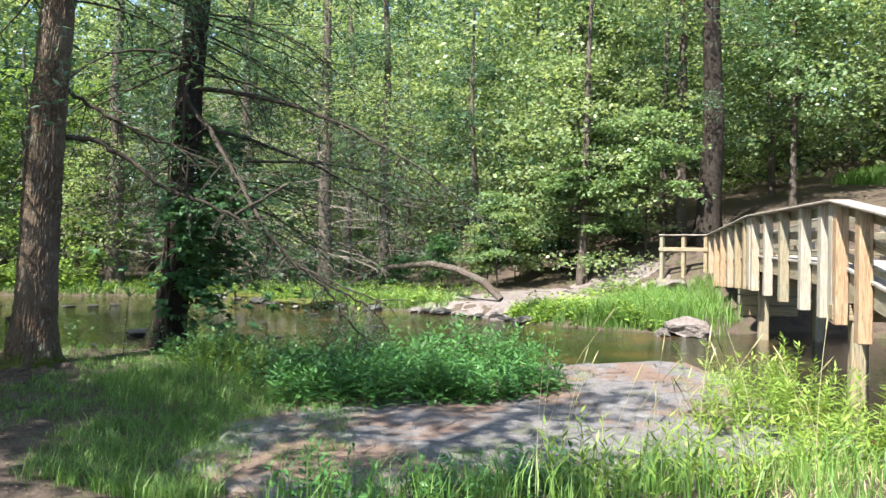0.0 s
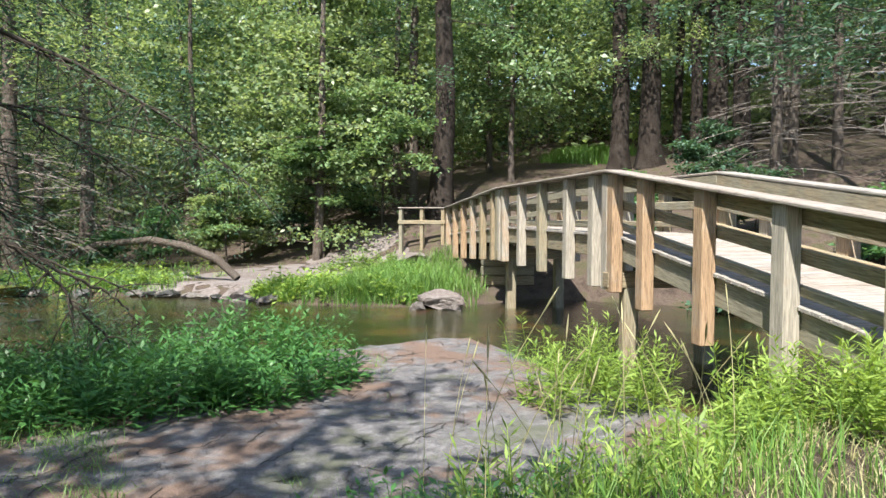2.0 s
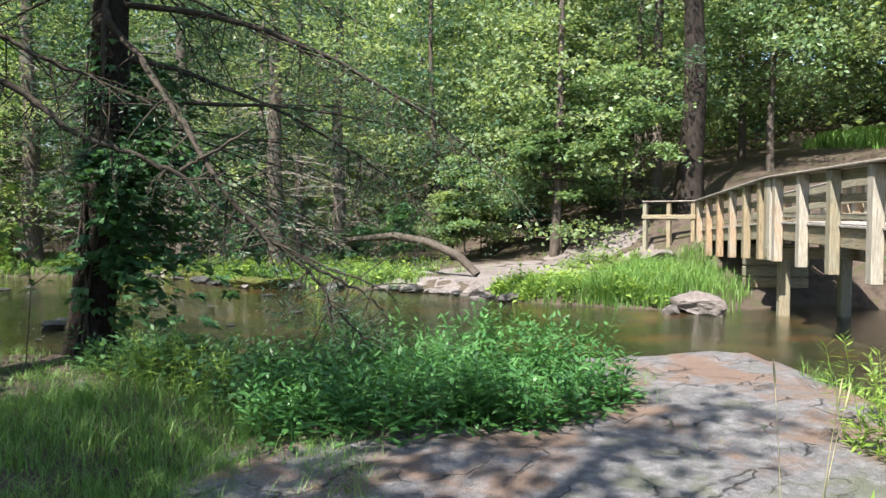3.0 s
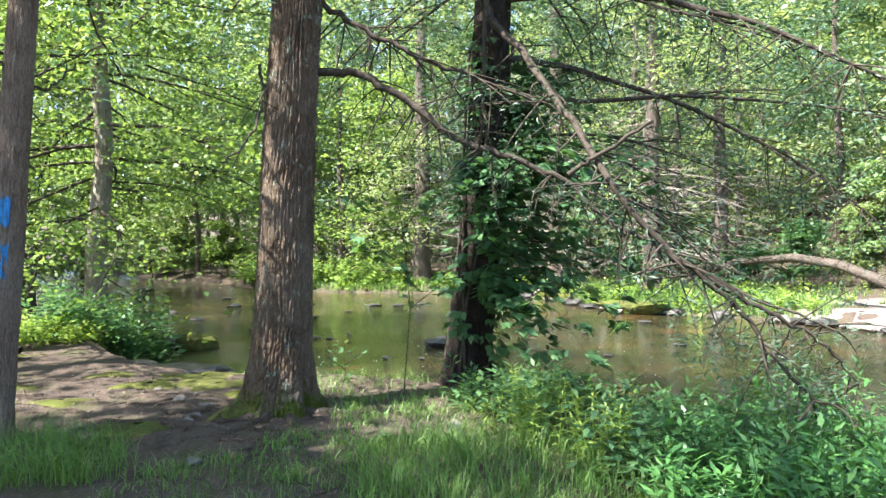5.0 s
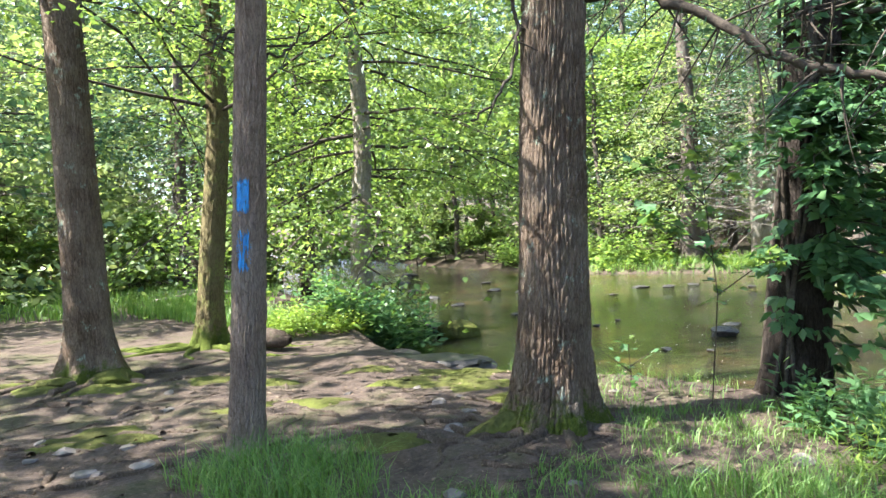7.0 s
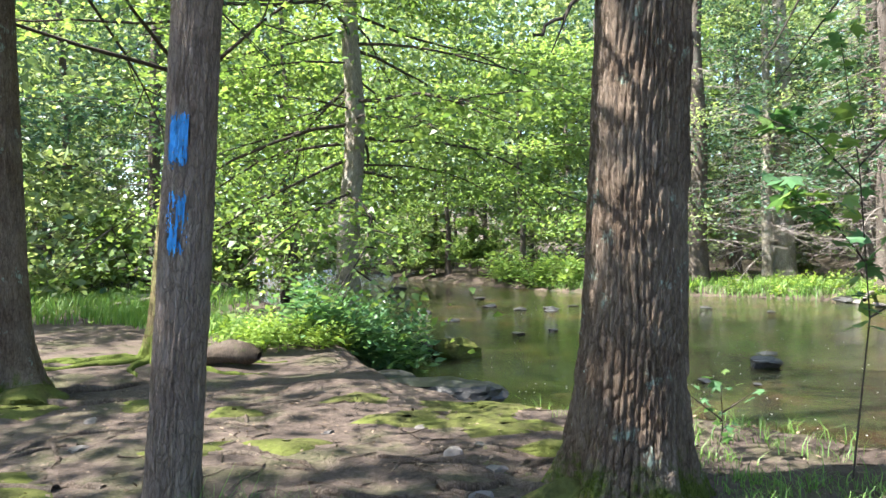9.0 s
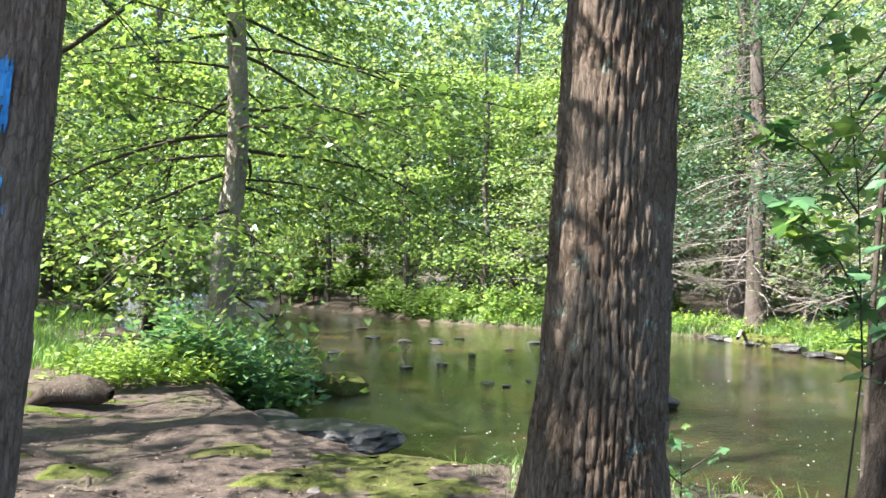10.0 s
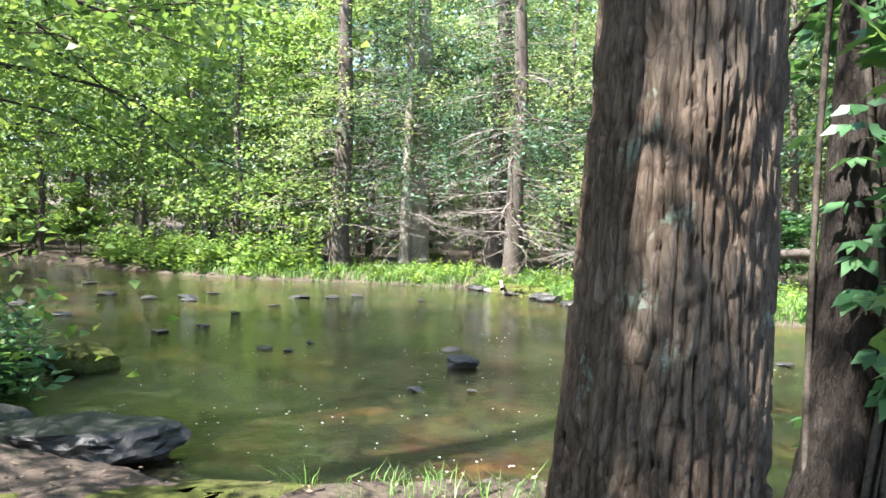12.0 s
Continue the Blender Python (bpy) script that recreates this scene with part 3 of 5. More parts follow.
def bark_relief(ang, z, r, seed):
    """Long braided ridges parted by narrow furrows and cross cracks: 0 on the plates, down to -1.4."""
    n = max(9, round(2 * math.pi * r / 0.036))
    w1 = 2.3 * np.sin(z * 3.1 + seed + 1.5 * np.sin(ang * 3 + seed)) + 1.1 * np.sin(z * 7.3 + 2.5 * np.sin(ang * 5 + z)) + 0.5 * np.sin(z * 19 + ang * 11)
    w2 = 2.4 * np.sin(z * 2.7 - seed + 1.8 * np.sin(ang * 4 + 2)) - 1.2 * np.sin(z * 8.9 + 2 * np.sin(ang * 6 - z)) + 0.5 * np.sin(z * 23 - ang * 7)
    p1, p2 = n * ang + w1, (n - 5) * ang - w2
    d1 = np.exp(-(np.sin(p1 / 2) / 0.3) ** 2)
    gate = np.clip(0.5 + 0.9 * np.sin(z * 4.3 + 3 * np.sin(ang * 4 + seed)) * np.sin(ang * 7 + 2 * np.sin(z * 2.2)), 0, 1)
    d2 = np.exp(-(np.sin(p2 / 2) / 0.25) ** 2) * gate
    k = np.mod(np.floor(p1 / (2 * math.pi)), n)
    zz = z * (38 + 40 * hash01(k, seed)) + 6.28 * hash01(k, seed + 3) + 0.6 * np.sin(p1)
    brk = np.exp(-(np.sin(zz / 2) / 0.16) ** 2)
    lift = hash01(k, np.floor(zz / (2 * math.pi)))
    return -0.85 * d1 - 0.8 * d2 - 0.75 * brk + 0.75 * lift - 0.2


def tree_thing(name, x, y, r, height, bark, label, lean=(0, 0), flare=1.2, seed=0, sides=24, z=None, relief=0.0, rows=30, bend=0.06):
    z = ground_at(x, y) if z is None else z
    th = thing(name, x, y, z, label, "tree")
    t = np.linspace(0, 1, rows) ** (2.2 if relief else 1.5)
    rng = np.random.default_rng(seed)
    p1, p2 = rng.uniform(0, 6, 2)
    C = np.stack([lean[0] * height * t + bend * (np.sin(t * 14 + p1) - np.sin(p1)) * np.minimum(t * 4, 1),
                  lean[1] * height * t + bend * (np.sin(t * 12 + p2) - np.sin(p2)) * np.minimum(t * 4, 1), t * height - 0.15], 1)
    rad = r * (1 - 0.7 * t)
    fl = flare * np.exp(-np.clip(C[:, 2] + 0.1, 0, None) / (r * 1.25))
    ang = np.linspace(0, 2 * math.pi, sides, endpoint=False)
    Rr = rad[:, None] * (1 + fl[:, None] * flare_shape(ang + seed)[None]) * (1 + 0.03 * np.sin(2 * ang + seed)[None] + 0.025 * np.sin(3 * ang + 4 * t[:, None] * height * 0.3))
    if relief:
        Rr = Rr + relief * bark_relief(ang[None], C[:, 2][:, None], r, seed)
    V = np.stack([C[:, 0][:, None] + Rr * np.cos(ang), C[:, 1][:, None] + Rr * np.sin(ang), np.repeat(C[:, 2][:, None], sides, 1)], -1).reshape(-1, 3)
    i, j = np.meshgrid(np.arange(rows - 1), np.arange(sides), indexing="ij")
    a_, b_ = i * sides + j, i * sides + (j + 1) % sides
    F = np.stack([a_, b_, b_ + sides, a_ + sides], -1).reshape(-1, 4)
    tagged(mesh_obj("trunk", V, F, bark, th, smooth=True))
    return th, C, rad


def limbs(rng, C, rad, n, z0, z1, length, up=0.1, sub=5, droop=0.0, az=None):
    """Branches off a trunk curve, and points along their twigs."""
    chunks, tips = [], []
    for k in range(n):
        hz = rng.uniform(z0, z1)
        p = np.array([np.interp(hz, C[:, 2], C[:, q]) for q in range(3)])
        a_ = rng.uniform(0, 2 * math.pi) if az is None else rng.uniform(*az)
        L = length * rng.uniform(0.6, 1.15) * (1 - 0.45 * (hz - z0) / max(z1 - z0, 0.1))
        d = np.array([math.cos(a_), math.sin(a_), up + rng.uniform(-0.15, 0.15)])
        pts = [p]
        for q in range(7):
            d = d + np.array([rng.normal(0, 0.13), rng.normal(0, 0.13), -droop + rng.normal(0, 0.06)])
            d /= np.linalg.norm(d)
            pts.append(pts[-1] + d * L / 7)
        pts = np.array(pts)
        r0 = max(0.01, 0.0075 * L)
        chunks.append(tube(pts, np.linspace(r0, 0.005, 8), 5))
        for q in range(sub):
            i0 = rng.integers(2, 7)
            sd = np.array([rng.normal(), rng.normal(), rng.normal(0, 0.3)])
            sd = sd / np.linalg.norm(sd) * 0.7 + (pts[i0] - pts[i0 - 1]) / (L / 7) * 0.6
            SL = L * rng.uniform(0.2, 0.42)
            sp = pts[i0] + np.outer(np.linspace(0, 1, 4), sd * SL) + np.outer(np.linspace(0, 1, 4) ** 2, [0, 0, -droop * SL * 2])
            chunks.append(tube(sp, np.linspace(r0 * 0.4, 0.003, 4), 3))
            tips.extend(sp[1:])
        tips.extend(pts[3:])
    return chunks, np.array(tips)


def crown(th, rng, C, rad, n, z0, z1, length, leaf, size, per, spread, up=0.1, droop=0.0, sub=5, az=None, narrow=0.55, flat=0.55, wood=None, name="crown"):
    ch, tips = limbs(rng, C, rad, n, z0, z1, length, up, sub, droop, az)
    V, F = join(ch)
    tagged(mesh_obj("branch", V, F, wood or TWIG, th, smooth=True), kind="stuff")
    if per:
        V, F = leaf_cloud(rng, tips, per, spread, size, flat, 0.2, narrow)
        tagged(mesh_obj(name, V, F, leaf, th), kind="stuff")


A, cA, rA = tree_thing("hemlock_tree", 0.01, 0.02, 0.266, 17, BARK_PINE, "large hemlock with furrowed brown bark and mossy foot", (0.06, 0.0), 0.85, 1, 260, relief=0.025, rows=440, bend=0.03)
crown(A, np.random.default_rng(11), cA, rA, 34, 5.5, 16, 4.2, NEEDLE, 0.14, 8, 0.22, 0.0, 0.06, narrow=0.3)
P, cP, rP = tree_thing("hemlock_tree", -2.3, -0.25, 0.132, 14, BARK_GREY, "slim grey-barked trail tree with two blue paint blazes", (0.084, 0.0), 0.55, 2, 130, relief=0.009, rows=300, bend=0.01)
crown(P, np.random.default_rng(12), cP, rP, 26, 4.2, 13, 2.6, NEEDLE, 0.12, 8, 0.2, 0.0, 0.05, narrow=0.3)
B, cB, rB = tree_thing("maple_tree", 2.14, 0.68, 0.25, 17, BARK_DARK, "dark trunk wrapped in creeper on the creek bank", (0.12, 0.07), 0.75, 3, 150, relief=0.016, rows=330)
crown(B, np.random.default_rng(13), cB, rB, 36, 5.0, 16, 4.4, NEEDLE, 0.14, 8, 0.22, 0.0, 0.06, narrow=0.3)
Lt, cL, rL = tree_thing("hemlock_tree", -5.15, 3.1, 0.265, 18, BARK_PINE, "stout hemlock with straight trunk and mossy root flare", (-0.03, 0.0), 1.35, 4, 120, relief=0.013, rows=240)
crown(B, np.random.default_rng(113), cB, rB, 20, 2.6, 7.0, 4.6, NEEDLE, 0.09, 18, (0.3, 0.3, 0.09), 0.0, 0.1, 7, az=(-0.9, 1.3), narrow=0.25)
crown(A, np.random.default_rng(114), cA, rA, 9, 4.2, 7.5, 3.6, NEEDLE, 0.12, 14, (0.3, 0.3, 0.1), 0.0, 0.1, 7, az=(-0.6, 0.9), narrow=0.25)
crown(Lt, np.random.default_rng(14), cL, rL, 32, 4.6, 17, 4.2, NEEDLE, 0.14, 8, 0.24, 0.0, 0.06, narrow=0.3)
M, cM, rM = tree_thing("maple_tree", -4.5, 5.3, 0.2, 14, BARK_MOSSY, "mossy yellowish trunk with spreading surface roots", (0.055, 0.0), 1.8, 5, 60, relief=0.014, rows=200)
crown(M, np.random.default_rng(15), cM, rM, 40, 3.4, 13, 4.0, LEAF_BRIGHT, 0.1, 14, (0.34, 0.34, 0.16))
Bi, cBi, rBi = tree_thing("birch_tree", -2.85, 10.4, 0.25, 13, BARK_PALE, "pale flaking river birch on the creek bank", (0.025, 0.0), 0.5, 6, 60, relief=0.014, rows=200, bend=0.08)
crown(Bi, np.random.default_rng(16), cBi, rBi, 78, 2.6, 12.5, 5.6, LEAF_BRIGHT, 0.115, 17, (0.45, 0.45, 0.15), -0.02, 0.05, 7, narrow=0.75)
for k, (x, y, r, h, bark) in enumerate(((13.0, 12.9, 0.3, 15, BARK_FAR), (18.6, 16.6, 0.3, 16, BARK_FAR), (11.9, 17.4, 0.3, 15, BARK_FAR), (13.6, 21.2, 0.32, 15, BARK_FAR),
                                        (10.7, 22.6, 0.22, 15, BARK_PALE), (11.4, 22.9, 0.42, 16, BARK_PALE), (8.5, 23.6, 0.4, 16, BARK_FAR),
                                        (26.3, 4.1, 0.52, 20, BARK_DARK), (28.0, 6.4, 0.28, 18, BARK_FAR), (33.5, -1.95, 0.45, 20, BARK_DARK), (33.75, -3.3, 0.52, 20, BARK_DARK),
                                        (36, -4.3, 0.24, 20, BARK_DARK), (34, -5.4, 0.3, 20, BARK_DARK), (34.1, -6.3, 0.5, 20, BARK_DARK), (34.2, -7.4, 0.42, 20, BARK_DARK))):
    th, c, rr = tree_thing("hemlock_tree", x, y, r, h, bark, "tall forest tree with bare lower trunk across the creek", (0.01, 0.0), 0.7, 20 + k, 14)
    crown(th, np.random.default_rng(40 + k), c, rr, 40 if k < 7 else 20, 3.0 if k < 7 else 4.8, h - 1, 4.0, NEEDLE if k % 3 else FAR_LEAF, 0.17, 9, 0.3, 0.0, 0.05, narrow=0.4)

    if k < 7:
        crown(th, np.random.default_rng(240 + k), c, rr, 70, 1.2, 9.0, 3.1, None, 0, 0, 0, 0.0, 0.06, 10, wood=GREY_TWIG)

# unseen trees added on the trodden side of the creek to shade it
for k, (x, y, n_, per_) in enumerate(((-5.4, -7.4, 20, 7), (-9.6, -2.8, 40, 9), (-6.8, -3.8, 25, 7), (-12.5, 1.0, 26, 7))):
    th, c, rr = tree_thing("maple_tree", x, y, 0.22, 15, BARK_GREY, "tall maple out of view, added to shade the trodden bank", (0.0, 0.0), 0.6, 70 + k, 16)
    crown(th, np.random.default_rng(270 + k), c, rr, n_, 6.0, 14.0, 4.0, LEAF_BRIGHT, 0.2, per_, (0.45, 0.45, 0.15), 0.1, 0.0, 4, narrow=0.75)

for k, (x, y) in enumerate(((2.6, 30.4), (5.6, 27.0), (-0.9, 36.0), (8.8, 27.5), (-6.5, 22.5))):
    th, c, rr = tree_thing("maple_tree", x, y, 0.16, 11, BARK_FAR, "leafy maple leaning over the far creek bank", (-0.02, -0.05), 0.6, 120 + k, 14)
    crown(th, np.random.default_rng(290 + k), c, rr, 32, 1.2, 10.5, 4.4, LEAF_BRIGHT, 0.18, 12, (0.5, 0.5, 0.13), 0.0, 0.03, 5, narrow=0.7)

for k, (x, y) in enumerate(((30.5, 10.5), (32.5, 3.2), (27.5, 12.5))):
    th, c, rr = tree_thing("maple_tree", x, y, 0.17, 13, BARK_FAR, "sunlit young maple on the slope beyond the bridge", (0.0, 0.0), 0.6, 140 + k, 14)
    crown(th, np.random.default_rng(310 + k), c, rr, 40, 3.6, 12.5, 4.2, LEAF_PALE, 0.2, 12, (0.5, 0.5, 0.13), 0.05, 0.03, 5, narrow=0.65, flat=0.45)

# far woods
rng = np.random.default_rng(77)
protos = []
for k in range(6):
    th = thing("forest_tree", 0, 0, -50, "hemlock with dead lower twigs in the woods" if k >= 4 else "leafy forest tree in the woods beyond the creek", "tree", "forest trees")
    C = trunk_curve(0, 0, 0, 16, (rng.uniform(-0.03, 0.03), 0), 0.15, 90 + k, 16)
    V, F = tube(C, 0.21 * (1 - 0.75 * np.linspace(0, 1, 16) ** 1.5), 8, 0.03, k)
    mesh_obj("trunk", V, F, BARK_FAR, th, smooth=True)
    if k < 4:
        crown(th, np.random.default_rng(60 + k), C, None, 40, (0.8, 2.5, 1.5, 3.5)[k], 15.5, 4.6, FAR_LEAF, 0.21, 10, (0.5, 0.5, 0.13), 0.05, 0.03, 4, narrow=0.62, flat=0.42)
    else:
        crown(th, np.random.default_rng(60 + k), C, None, 30, 4.5, 15.5, 4.0, NEEDLE, 0.24, 7, (0.4, 0.4, 0.1), 0.0, 0.06, 4, narrow=0.3, flat=0.5)
        crown(th, np.random.default_rng(160 + k), C, None, 34, 1.0, 6.0, 3.0, None, 0, 0, 0, 0.05, 0.05, 7, wood=GREY_TWIG)
    protos.append(th)
# first six stand out of view behind the camera, added to close off light
cells = [(-13, -14), (-17, -9), (-16, -3), (-2, -20), (3, -19), (-8, -20), (-7.5, 25.5), (-10.5, 24), (-13, 28), (-4.5, 46), (-9, 52), (-14, 44), (-17, 36), (21, -12), (25, -9), (28.5, -11), (19.5, -16), (24.5, -15.5), (31, -9.5), (29, -15)]
for k in range(1500):
    x, y = rng.uniform(-40, 62), rng.uniform(-26, 80)
    X1, Y1 = np.array([x]), np.array([y])
    dfar, dnear = line_dist(X1, Y1, FAR_BANK)[0], line_dist(X1, Y1, NEAR_BANK)[0]
    if min(dfar, dnear) < 2 or inside(X1, Y1, CREEK)[0]:
        continue
    if dfar < dnear:
        if dfar < 4.5 or (x > 12 and y < 7 and x < 31) or (x > 30 and -9 < y - 0.25 * (x - 30) < 4 and x < 44):
            continue
        if x < 3 and y > 40 and rng.random() < 0.3:
            continue
    elif math.hypot(x + 1, y + 4) < 17 or (x > -5 and y < 5) or y < 8:
        continue
    far_off = math.hypot(x + 1, y + 6)
    if any(math.hypot(x - p, y - q) < 3.3 + far_off * 0.035 for p, q in cells):
        continue
    cells.append((x, y))
for k, (x, y) in enumerate(cells):
    m = Matrix.Translation((x, y, ground_at(x, y) - 0.1)) @ Matrix.Rotation(rng.uniform(0, 6.28), 4, "Z") @ Matrix.Rotation(rng.uniform(-0.04, 0.04), 4, "X")
    src = protos[k % 6] if k < 6 else protos[rng.integers(0, 6)]
    if x > -2 and 14 < y < 45 and x < 22 and k > 20 and rng.random() < 0.6:
        src = protos[rng.integers(4, 6)]
    if 13 <= k < 20:
        src = protos[4 + k % 2]
    if k < 6:
        src.matrix_basis = m
    else:
        copy_thing(src, m)

# foliage of the woods behind, in layered sprays
rng = np.random.default_rng(505)
n = 90000
xy = np.stack([rng.uniform(-48, 68, n), rng.uniform(-16, 96, n)], 1)
xy[::2] = np.stack([rng.uniform(26, 64, n // 2), rng.uniform(-26, 34, n // 2)], 1)
dfar, dnear = line_dist(xy[:, 0], xy[:, 1], FAR_BANK), line_dist(xy[:, 0], xy[:, 1], NEAR_BANK)
isfar = dfar < dnear
dist = np.hypot(xy[:, 0] + 1, xy[:, 1] + 6)
hh = rng.uniform(0, 1, n) ** 1.2 * 20 + 0.4
trail = ((xy[:, 0] > 24) & (xy[:, 0] < 46) & (xy[:, 1] < 6) & (hh < 5.5)) | ((xy[:, 0] > 19) & (xy[:, 0] < 40) & (xy[:, 1] < 15) & (hh < 3.5))
ok = np.where(isfar, (dfar > 9) & ~((xy[:, 0] < 31) & (xy[:, 1] < 9)), (xy[:, 1] > 16) & (dnear > 5) & (dist > 27)) & ~trail & ~inside(xy[:, 0], xy[:, 1], CREEK)
ok &= (fbm(xy[:, 0], xy[:, 1], 0.35, 3.0) + 0.9 * np.sin(hh * 1.1 + xy[:, 0] * 0.5) + rng.normal(0, 0.4, n)) > 0.1
xy, hh = xy[ok][:17000], hh[ok][:17000]
n = 5800
up_ = np.stack([rng.uniform(-34, 14, n), rng.uniform(27, 74, n)], 1)
hu = rng.uniform(0.2, 1, n) * 30
lf = np.stack([rng.uniform(-30, -9.5, 1500), rng.uniform(9, 34, 1500)], 1)
okl = (line_dist(lf[:, 0], lf[:, 1], NEAR_BANK) > 4) & (np.hypot(lf[:, 0] + 1, lf[:, 1] + 6) > 21) & ~inside(lf[:, 0], lf[:, 1], CREEK)
xy, hh = np.concatenate([xy, up_, lf[okl]]), np.concatenate([hh, hu, rng.uniform(0.2, 7, okl.sum())])
C = np.column_stack([xy, land(xy[:, 0], xy[:, 1]) + hh])
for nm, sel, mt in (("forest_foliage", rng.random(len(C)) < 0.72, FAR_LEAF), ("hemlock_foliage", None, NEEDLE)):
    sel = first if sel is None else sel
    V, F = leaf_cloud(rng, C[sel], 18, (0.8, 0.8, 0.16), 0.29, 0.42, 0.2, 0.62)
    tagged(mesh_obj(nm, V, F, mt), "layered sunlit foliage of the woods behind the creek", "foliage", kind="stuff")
    first = ~sel

# wooded slopes that close the view
rng = np.random.default_rng(606)
n = 9500
az_, ds_ = rng.uniform(radians(-52), radians(112), n), rng.uniform(46, 84, n)
qx, qy = np.sin(az_) * ds_, -3 + np.cos(az_) * ds_
C = np.column_stack([qx, qy, land(qx, qy) + rng.uniform(0, 1, n) ** 0.9 * 25 + 0.5])
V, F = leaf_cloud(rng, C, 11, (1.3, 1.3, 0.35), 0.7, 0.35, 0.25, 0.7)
tagged(mesh_obj("distant_foliage", V, F, FAR_LEAF), "pale green foliage of the wooded slopes beyond, haze put into its colour", "foliage", kind="stuff")

# ---- limbs that hang over the bank ----
def limb_part(parent, pts, r0, r1, mat, seed, twigs=0, tl=0.6, name="limb", down=0.6):
    """A crooked limb through the points, with thin twigs off it."""
    pts = np.array(pts, float)
    t = np.linspace(0, len(pts) - 1, len(pts) * 5)
    P_ = np.stack([np.interp(t, np.arange(len(pts)), pts[:, q]) for q in range(3)], 1)
    for _ in range(2):
        P_[1:-1] = (P_[:-2] + 2 * P_[1:-1] + P_[2:]) / 4
    rng = np.random.default_rng(seed)
    P_[1:-1] += rng.normal(0, 0.012, P_[1:-1].shape)
    off = np.array(parent.location)
    chunks = [tube(P_ - off, np.linspace(r0, r1, len(P_)), 8, 0.05, seed)]
    tips = []
    for k in range(twigs):
        i0 = rng.integers(len(P_) // 5, len(P_))
        d = np.array([rng.normal(), rng.normal() * 0.7, rng.normal(-down, 0.5)])
        d /= np.linalg.norm(d)
        q = P_[i0] + np.outer(np.linspace(0, 1, 5), d * tl * rng.uniform(0.4, 1.3)) + np.outer(np.linspace(0, 1, 5) ** 2, [rng.normal(0, 0.12), rng.normal(0, 0.12), -0.12])
        chunks.append(tube(q - off, np.linspace(max(r1, 0.007), 0.0025, 5), 4, 0, k))
        tips.extend(q[2:] - off)
    V, F = join(chunks)
    mesh_obj(name, V, F, mat, parent, smooth=True)
    return np.array(tips) if tips else None


def needles(parent, tips, seed, per=8, size=0.09, spread=0.1):
    V, F = leaf_cloud(np.random.default_rng(seed), tips, per, spread, size, 0.4, 0.3, 0.22)
    tagged(mesh_obj("needles", V, F, NEEDLE, parent), kind="stuff")


t1 = limb_part(B, [(2.6, 0.95, 4.3), (2.42, 0.55, 3.95), (2.5, 0.0, 3.53), (2.51, -0.8, 2.85), (2.52, -1.5, 2.26), (2.62, -1.9, 1.73), (2.95, -2.1, 1.33), (3.33, -2.3, 0.97), (3.52, -2.5, 0.58), (3.81, -2.6, 0.23)], 0.047, 0.012, TWIG, 1, 46, 0.7)
t2 = limb_part(B, [(2.95, -2.1, 1.33), (3.49, -2.3, 0.96), (3.97, -2.5, 0.69), (4.26, -2.6, 0.33)], 0.025, 0.008, TWIG, 2, 22, 0.6)
t3 = limb_part(A, [(0.18, 0.02, 3.16), (0.45, 0.0, 3.12), (0.83, -0.15, 3.08), (1.21, -0.4, 2.81), (1.55, -0.7, 2.43), (2.02, -0.9, 2.23), (2.49, -1.1, 2.04), (2.71, -1.3, 1.7), (3.1, -1.5, 1.46), (3.54, -1.7, 1.16), (3.96, -1.9, 0.93), (4.46, -2.2, 0.69)], 0.046, 0.01, TWIG, 3, 60, 0.75)
t4 = limb_part(A, [(0.2, 0.02, 3.95), (0.6, 0.0, 3.68), (1.05, -0.2, 3.41), (1.44, -0.4, 3.17), (1.91, -0.5, 3.04), (2.6, -0.8, 2.7)], 0.036, 0.01, TWIG, 4, 36, 0.8)
limb_part(B, [(2.3, -1.5, 2.04), (2.54, -1.6, 2.21), (2.96, -1.75, 2.48)], 0.024, 0.014, TWIG, 5, 0)
limb_part(B, [(2.6, 0.95, 4.6), (2.32, 0.4, 4.0), (2.26, 0.3, 3.32), (2.17, 0.2, 2.69), (2.31, 0.2, 2.45)], 0.03, 0.018, TWIG, 6, 8)
limb_part(A, [(-0.12, 0.0, 3.15), (-0.08, 0.0, 2.91), (-0.16, -0.3, 2.54), (-0.28, -0.4, 2.33), (-0.49, -0.5, 2.17)], 0.016, 0.008, TWIG, 7, 6, 0.25)
limb_part(P, [(-2.03, -0.25, 2.98), (-2.17, -0.33, 2.94), (-2.3, -0.4, 2.82), (-2.44, -0.5, 2.63)], 0.014, 0.006, TWIG, 8, 4, 0.3)
limb_part(P, [(-2.05, -0.25, 2.7), (-2.0, -0.2, 2.75), (-1.81, -0.1, 2.83), (-1.67, 0.0, 3.04)], 0.016, 0.007, TWIG, 9, 4, 0.3)
t5 = limb_part(B, [(2.62, 0.95, 4.3), (3.4, -0.6, 4.0), (4.4, -1.4, 3.5), (5.4, -2.0, 2.9), (6.2, -2.4, 2.2)], 0.045, 0.01, TWIG, 10, 50, 1.0)
t6 = limb_part(B, [(2.55, 0.8, 3.6), (3.5, 0.6, 3.5), (4.8, 0.1, 3.0), (5.9, -0.4, 2.3), (6.6, -0.7, 1.7)], 0.04, 0.01, TWIG, 11, 50, 0.9)
needles(B, np.concatenate([t1[30:], t2, t5, t6]), 21, 15, 0.065, (0.15, 0.15, 0.06))
needles(A, np.concatenate([t3[60:], t4[40:]]), 22, 10, 0.06, (0.13, 0.13, 0.06))

